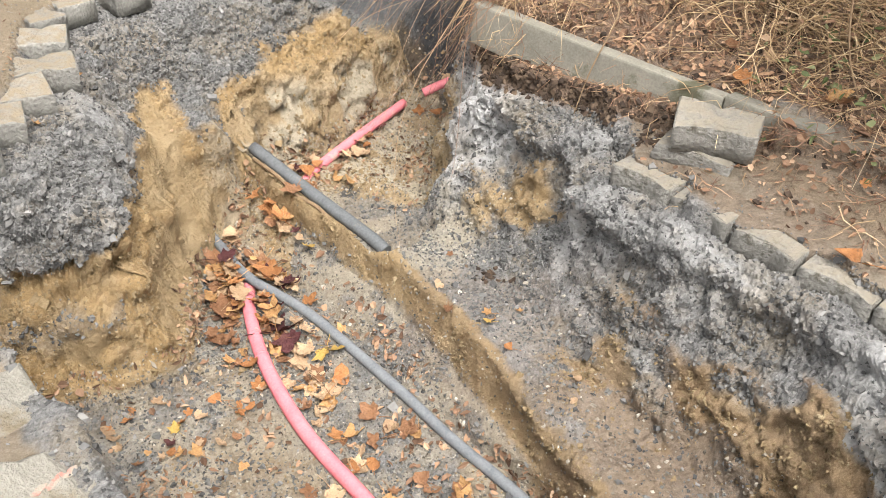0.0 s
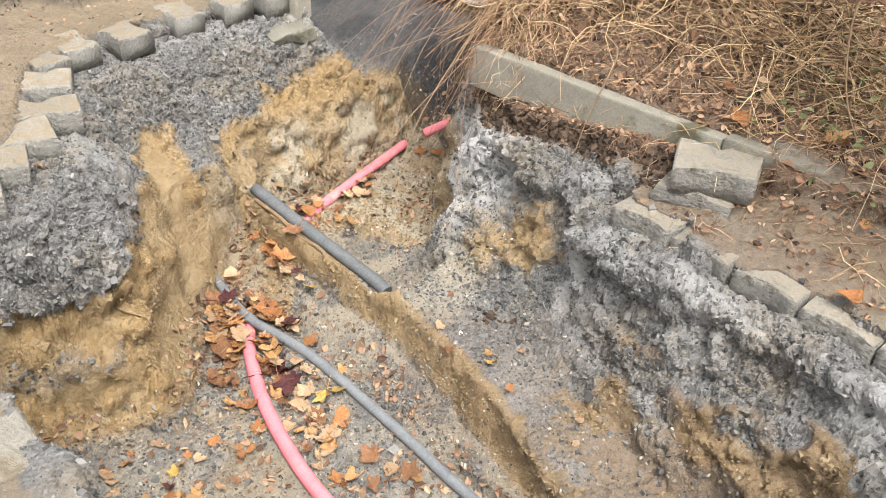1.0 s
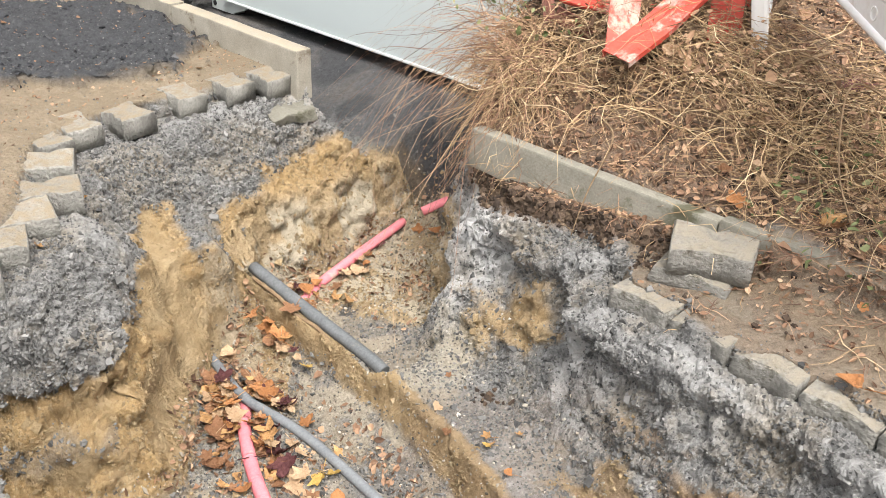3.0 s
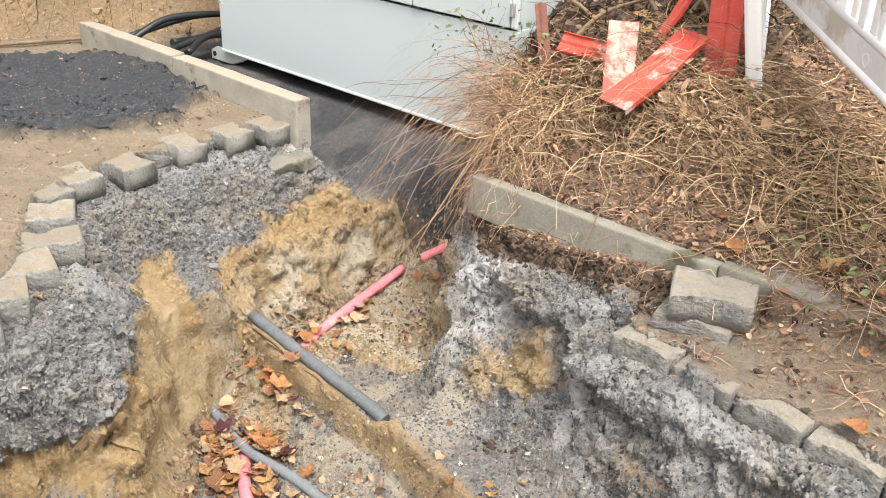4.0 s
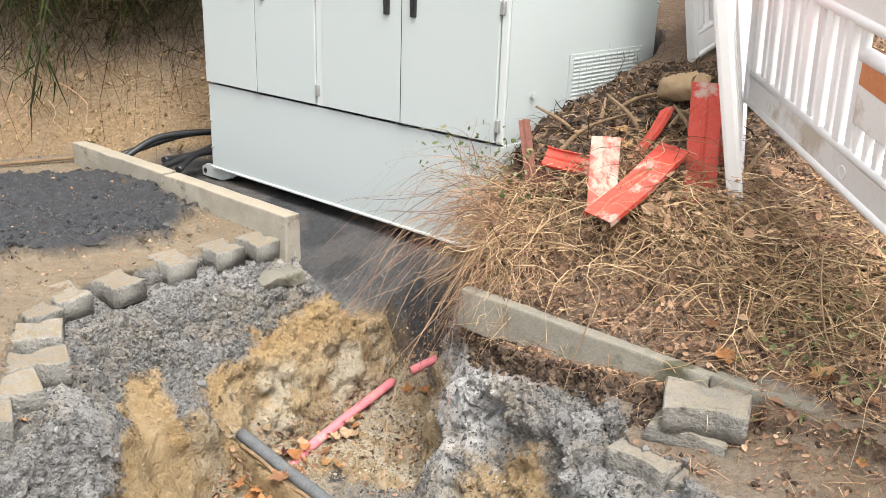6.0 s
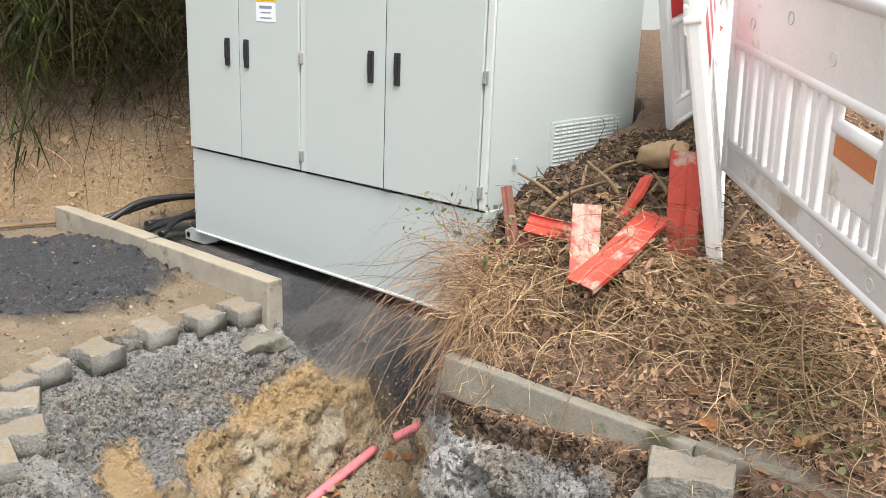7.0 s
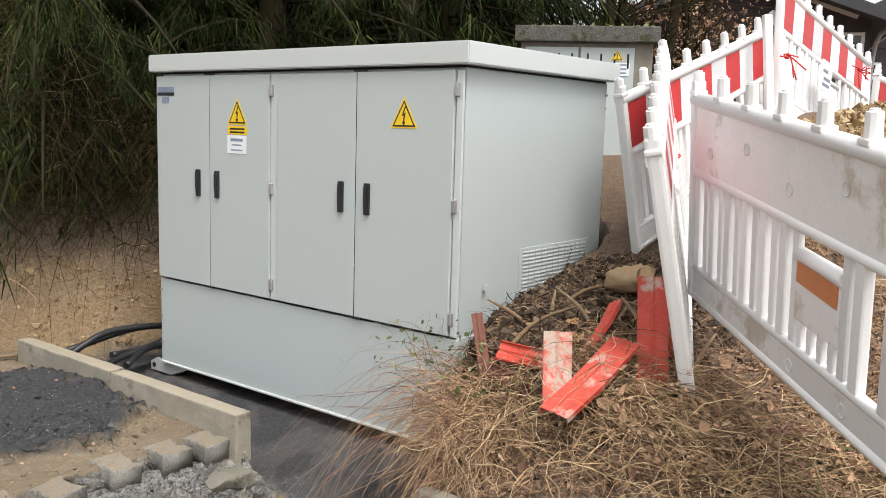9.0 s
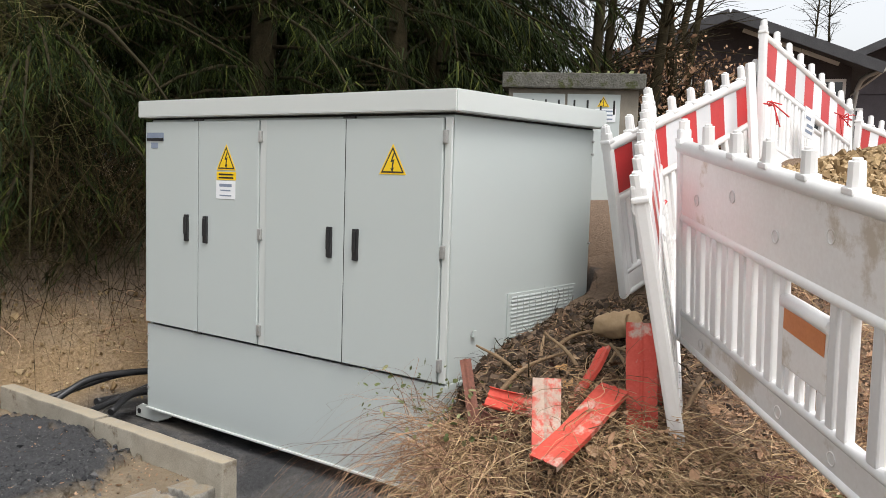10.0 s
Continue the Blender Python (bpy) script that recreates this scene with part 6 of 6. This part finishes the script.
SPRUCES = [conifer_meshes(s, d, z) for d, z in ((230, 0.85), (120, 1.5)) for s in (1, 2, 3)]
# the leftmost spruces are unseen, added to shade the stand from the side
for i, (x, y, s) in enumerate(((-2.72, 7.05, 1.0), (-4.3, 7.2, 1.1), (-1.2, 8.3, 1.05), (0.1, 8.7, 0.95), (0.5, 9.8, 1.0), (-3.4, 8.8, 1.1), (-5.8, 8.4, 1.2), (-2.1, 10.0, 1.2), (-0.6, 10.6, 1.2),
                               (1.0, 11.9, 1.1), (-4.6, 10.6, 1.2), (-7.2, 10.2, 1.3), (-3.2, 12.6, 1.4), (-1.3, 13.2, 1.4), (0.7, 13.8, 1.4), (1.7, 14.6, 1.2), (-5.5, 13.2, 1.4), (-3.6, 7.9, 1.0), (-2.0, 8.9, 1.1), (0.6, 10.2, 1.1), (-1.9, 11.6, 1.3), (0.0, 12.2, 1.3), (-4.0, 11.8, 1.3), (-6.4, 7.0, 1.1), (-8.5, 8.0, 1.3), (-2.6, 14.6, 1.5), (-0.4, 15.2, 1.5), (1.8, 15.8, 1.5), (-5.0, 15.0, 1.5), (1.6, 17.5, 1.4))):
    z = float(ground_height(np.array([x]), np.array([y]))[0][0])
    tree = thing("spruce_tree", "dark spruce with drooping branches behind the cabinet", "tree", pose(x, y, z, 0, 0, 77 * i) @ Matrix.Scale(s, 4), "spruce trees")
    for name, me in zip(("trunk", "crown"), SPRUCES[i % 3 + (3 if y > 9.3 else 0)]):
        o = new(name, me)
        o.parent = tree


k = 1500
t = rng.rand(k)
x = np.where(rng.rand(k) < 0.7, -2.72, -4.3) + 0.25 * rng.normal(size=k)
b = np.stack([x, 6.75 + 0.25 * rng.normal(size=k), 0.9 + 2.3 * t], 1)
w = np.stack([rng.normal(size=k), -0.4 + 0.5 * rng.normal(size=k), -0.15 + 0.35 * rng.normal(size=k)], 1)
tagged(strands("dead_twigs", b, w, rng.uniform(0.25, 0.85, k), rng.uniform(0.1, 0.9, k), rng.uniform(0.0018, 0.0045, k), DEAD_TWIGS, 7, 3, 0.09), "thin lichen-grey dead twigs round the spruce trunks", "twigs", kind="stuff")


def bare_tree(x, y, h, lean, seed):
    z = float(ground_height(np.array([x]), np.array([y]))[0][0])
    tree = thing("bare_tree", "slender leafless tree leaning against a pale sky", "tree", pose(x, y, z), "bare trees")
    r = random.Random(seed)
    bm = bmesh.new()
    pts = smooth_line([(0, 0, -0.2), (lean * 0.3, 0, h * 0.3), (lean * 0.7, 0.1, h * 0.65), (lean, 0, h)], 5)
    add_tube(bm, pts, 0.09, 8, 0.2)
    part("trunk", bm, BARK, tree)
    bm = bmesh.new()
    for i in range(60):
        p = pts[r.randrange(4, len(pts))]
        d = Vector((r.gauss(0, 0.7), r.gauss(0, 0.7), r.uniform(0.2, 0.9)))
        L = r.uniform(0.4, 1.5)
        q = p + d * L * 0.5 + Vector((0, 0, 0.1))
        add_tube(bm, smooth_line([p, q, p + d * L + Vector((r.gauss(0, .1), 0, -0.1))], 3), 0.014, 4, 0.3)
        for j in range(3):
            e = Vector((r.gauss(0, 0.4), r.gauss(0, 0.4), r.uniform(-0.1, 0.4)))
            add_tube(bm, [q, q + e * 0.6, q + e], 0.006, 3, 0.4)
    part("crown", bm, BARK, tree)


for i, (x, y, h, l) in enumerate(((3.5, 13.5, 7, 0.9), (4.4, 14.5, 8, 1.4), (4.0, 12.0, 6, -0.5), (5.4, 16.5, 8, 1.0), (2.9, 12.2, 6, 0.4), (3.2, 11.0, 6.5, 0.7), (2.4, 10.6, 6, 0.3), (14.5, 30, 7, 0.3), (16, 31, 7, -0.4))):
    bare_tree(x, y, h, l, i)
k = 6500
x = rng.uniform(3.0, 6.8, k)
b = np.stack([x, 11.5 + 1.1 * (x - 3.2) + rng.normal(size=k) * 0.8, 1.2 + 2.1 * rng.rand(k) ** 1.3], 1)
tagged(flakes("hedge", b, rng.normal(size=(k, 3)), rng.uniform(0.015, 0.045, k), LITTER), "rust-brown hedge leaves in front of a house", "hedge", kind="stuff")
b, k = b[:1800], 1800
tagged(strands("hedge_stems", b - (0, 0, 0.4), rng.normal(size=(k, 3)) * (0.6, 0.6, 0.5) + (0, 0, 0.6), rng.uniform(0.3, 0.9, k), rng.uniform(0, 0.5, k), rng.uniform(0.004, 0.01, k), THICKET, 4), "bare brown hedge stems", "hedge", kind="stuff")

# ---- old station behind the barriers ----
def build_station():
    st = thing("old_transformer_station", "old grey transformer station with a mossy concrete roof", "station", pose(1.02, 7.56, 0.85, 0, 0, -12))
    W, D, H = 1.09, 1.1, 1.40
    part("plinth", box((W + 0.04, D + 0.04, 0.34), (W / 2, D / 2, 0.10), bevel=0.01), CUT_WOOD, st, "brown plinth")
    part("wall", box((W, D, H - 0.24), (W / 2, D / 2, 0.27 + (H - 0.24) / 2), bevel=0.01), CONCRETE, st)
    for k in range(2):
        part("door", box((0.44, 0.02, H - 0.34), (0.04 + 0.22 + 0.46 * k, -0.008, 0.30 + (H - 0.34) / 2), bevel=0.004), PAINTED, st)
        for j in range(4):
            part("louvre", box((0.016, 0.012, 0.12), (0.10 + 0.11 * j + 0.46 * k, -0.02, H - 0.15), bevel=0.003), DARK_GAP, st)
    bm = box((W + 0.10, D + 0.16, 0.13), (W / 2, D / 2, H + 0.065), bevel=0.012)
    roof = part("roof_slab", bm, MOSSY_ROOF, st, "weathered concrete roof slab")
    v = np.stack([rng.uniform(0, W, 500), rng.uniform(0, D, 500), np.full(500, H + 0.13)], 1)
    mossy = rubble("moss", "green moss cushions", v, np.tile((0, 0, 1.0), (500, 1)), rng.uniform(0.01, 0.035, 500), GREEN, 0.5)
    mossy.parent = roof
    del mossy["category"]
    warning_sign(st, 0.80, H - 0.10, 0.10, -0.0235)
    lab = part("label", box((0.17, 0.002, 0.11), (0.82, -0.0225, H - 0.215), bevel=0), WHITE_FILM, st, "white label with printed lines")
    for k in range(3):
        part("print_bar", box((0.12, 0.001, 0.013), (0.82, -0.0242, H - 0.18 - 0.033 * k), bevel=0), PRINT, lab)


build_station()

# ---- spoil heap and houses in the distance ----
k = 9000
a, rr = rng.rand(k) * 6.28, np.sqrt(rng.rand(k))
hx, hy = 3.1 + rr * np.cos(a) * 1.4, 5.5 + rr * np.sin(a) * 0.95
hz = 1.06 + 0.66 * (1 - rr ** 1.6) + 0.07 * fbm(np.stack([hx, hy, 0 * hx], 1), 3.5, 3)
heap = rubble("spoil_heap", "heap of dug brown clay clods behind a barrier", np.stack([hx, hy, hz], 1), np.tile((0, 0, 1.0), (k, 1)), np.minimum(rng.lognormal(-3.8, 0.4, k), 0.05), CLODS, 0.8)

ROOF_DARK = speckled("dark_roof_tiles", (0.045, 0.045, 0.05), (0.09, 0.09, 0.095), 4, 40, 0.7, 0.3, 0.01)
WALL_DARK = speckled("dark_timber_cladding", (0.06, 0.052, 0.058), (0.105, 0.092, 0.10), 4, 30, 0.8, 0.3, 0.01)
BRICK = speckled("pale_red_brick", (0.25, 0.12, 0.09), (0.42, 0.26, 0.2), 5, 18, 0.9, 0.3, 0.01)
GLASS, gnt, gb = material("window_glass", 0.05, 0, 0.6)
gb.inputs["Base Color"].default_value = (0.03, 0.035, 0.04, 1)


def build_house(name_label, m, width, depth, eave, rise, windows):
    h = thing("house", name_label, "house", m, "houses")
    part("wall", box((width, depth, eave + 1.5), (0, depth / 2, (eave - 1.5) / 2), bevel=0.02), WALL_DARK, h)
    part("brick_pier", box((0.9, 0.12, eave + 0.6), (width / 2 - 1.6, -0.05, (eave - 2.4) / 2), bevel=0.02), BRICK, h, "pale red brick pier")
    part("fascia", box((width * 0.42, 0.05, 0.09), (width * 0.25, -0.10, eave + rise * 0.34), (0, math.degrees(math.atan2(rise, width / 2)), 0), 0.01), FENCE_WHITE, h, "white fascia board")
    bm = bmesh.new()
    add_prism(bm, [(-width / 2, 0), (width / 2, 0), (0, rise * 0.93)], -0.06, 0.0, pose(0, -0.03, eave, 90, 0, 0))
    part("gable", bm, WALL_DARK, h, "dark timber gable")
    slope = math.hypot(width / 2 + 0.5, rise * (1 + 1.0 / width))
    ang = math.degrees(math.atan2(rise, width / 2))
    for s in (-1, 1):
        c = (s * (width / 4 + 0.25), depth / 2 - 0.3, eave + rise / 2 - 0.12)
        r = part("roof", box((slope, depth + 1.2, 0.16), c, (0, s * ang, 0), 0.01), ROOF_DARK, h)
        part("verge_board", box((slope, 0.04, 0.22), (c[0], -0.93, c[2] - 0.02), (0, s * ang, 0), 0.006), ROOF_DARK, r)
        part("gutter", add_tube(bmesh.new(), [Vector((s * (width / 2 + 0.5), -0.9, eave - 0.22)), Vector((s * (width / 2 + 0.5), depth + 0.3, eave - 0.22))], 0.07, 8), STEEL, r)
    part("downpipe", add_tube(bmesh.new(), smooth_line([(width / 2 + 0.45, -0.85, eave - 0.25), (width / 2 + 0.1, -0.12, eave - 0.6), (width / 2 + 0.05, -0.1, eave - 2.5)], 4), 0.05, 8), STEEL, h)
    for x, z, w, t in windows:
        win = part("window", box((w, 0.06, t), (x, -0.01, z), bevel=0.01), FENCE_WHITE, h)
        part("pane", box((w - 0.14, 0.03, t - 0.14), (x, -0.035, z), bevel=0), GLASS, win)


build_house("house with a dark gable roof and brick walls", pose(7.45, 19.2, 0.98, 0, 0, -22), 5.0, 9, 3.1, 0.95, ((1.95, 1.9, 0.9, 1.7), (0.9, 1.9, 0.7, 1.5), (-1.2, 2.2, 0.9, 1.1)))
build_house("second house with a long dark roof farther up", pose(14.3, 24.5, 1.0, 0, 0, -25), 6.5, 9, 3.1, 1.5, ((-1.5, 1.9, 1.6, 1.6), (1.2, 1.9, 1.4, 1.6)))
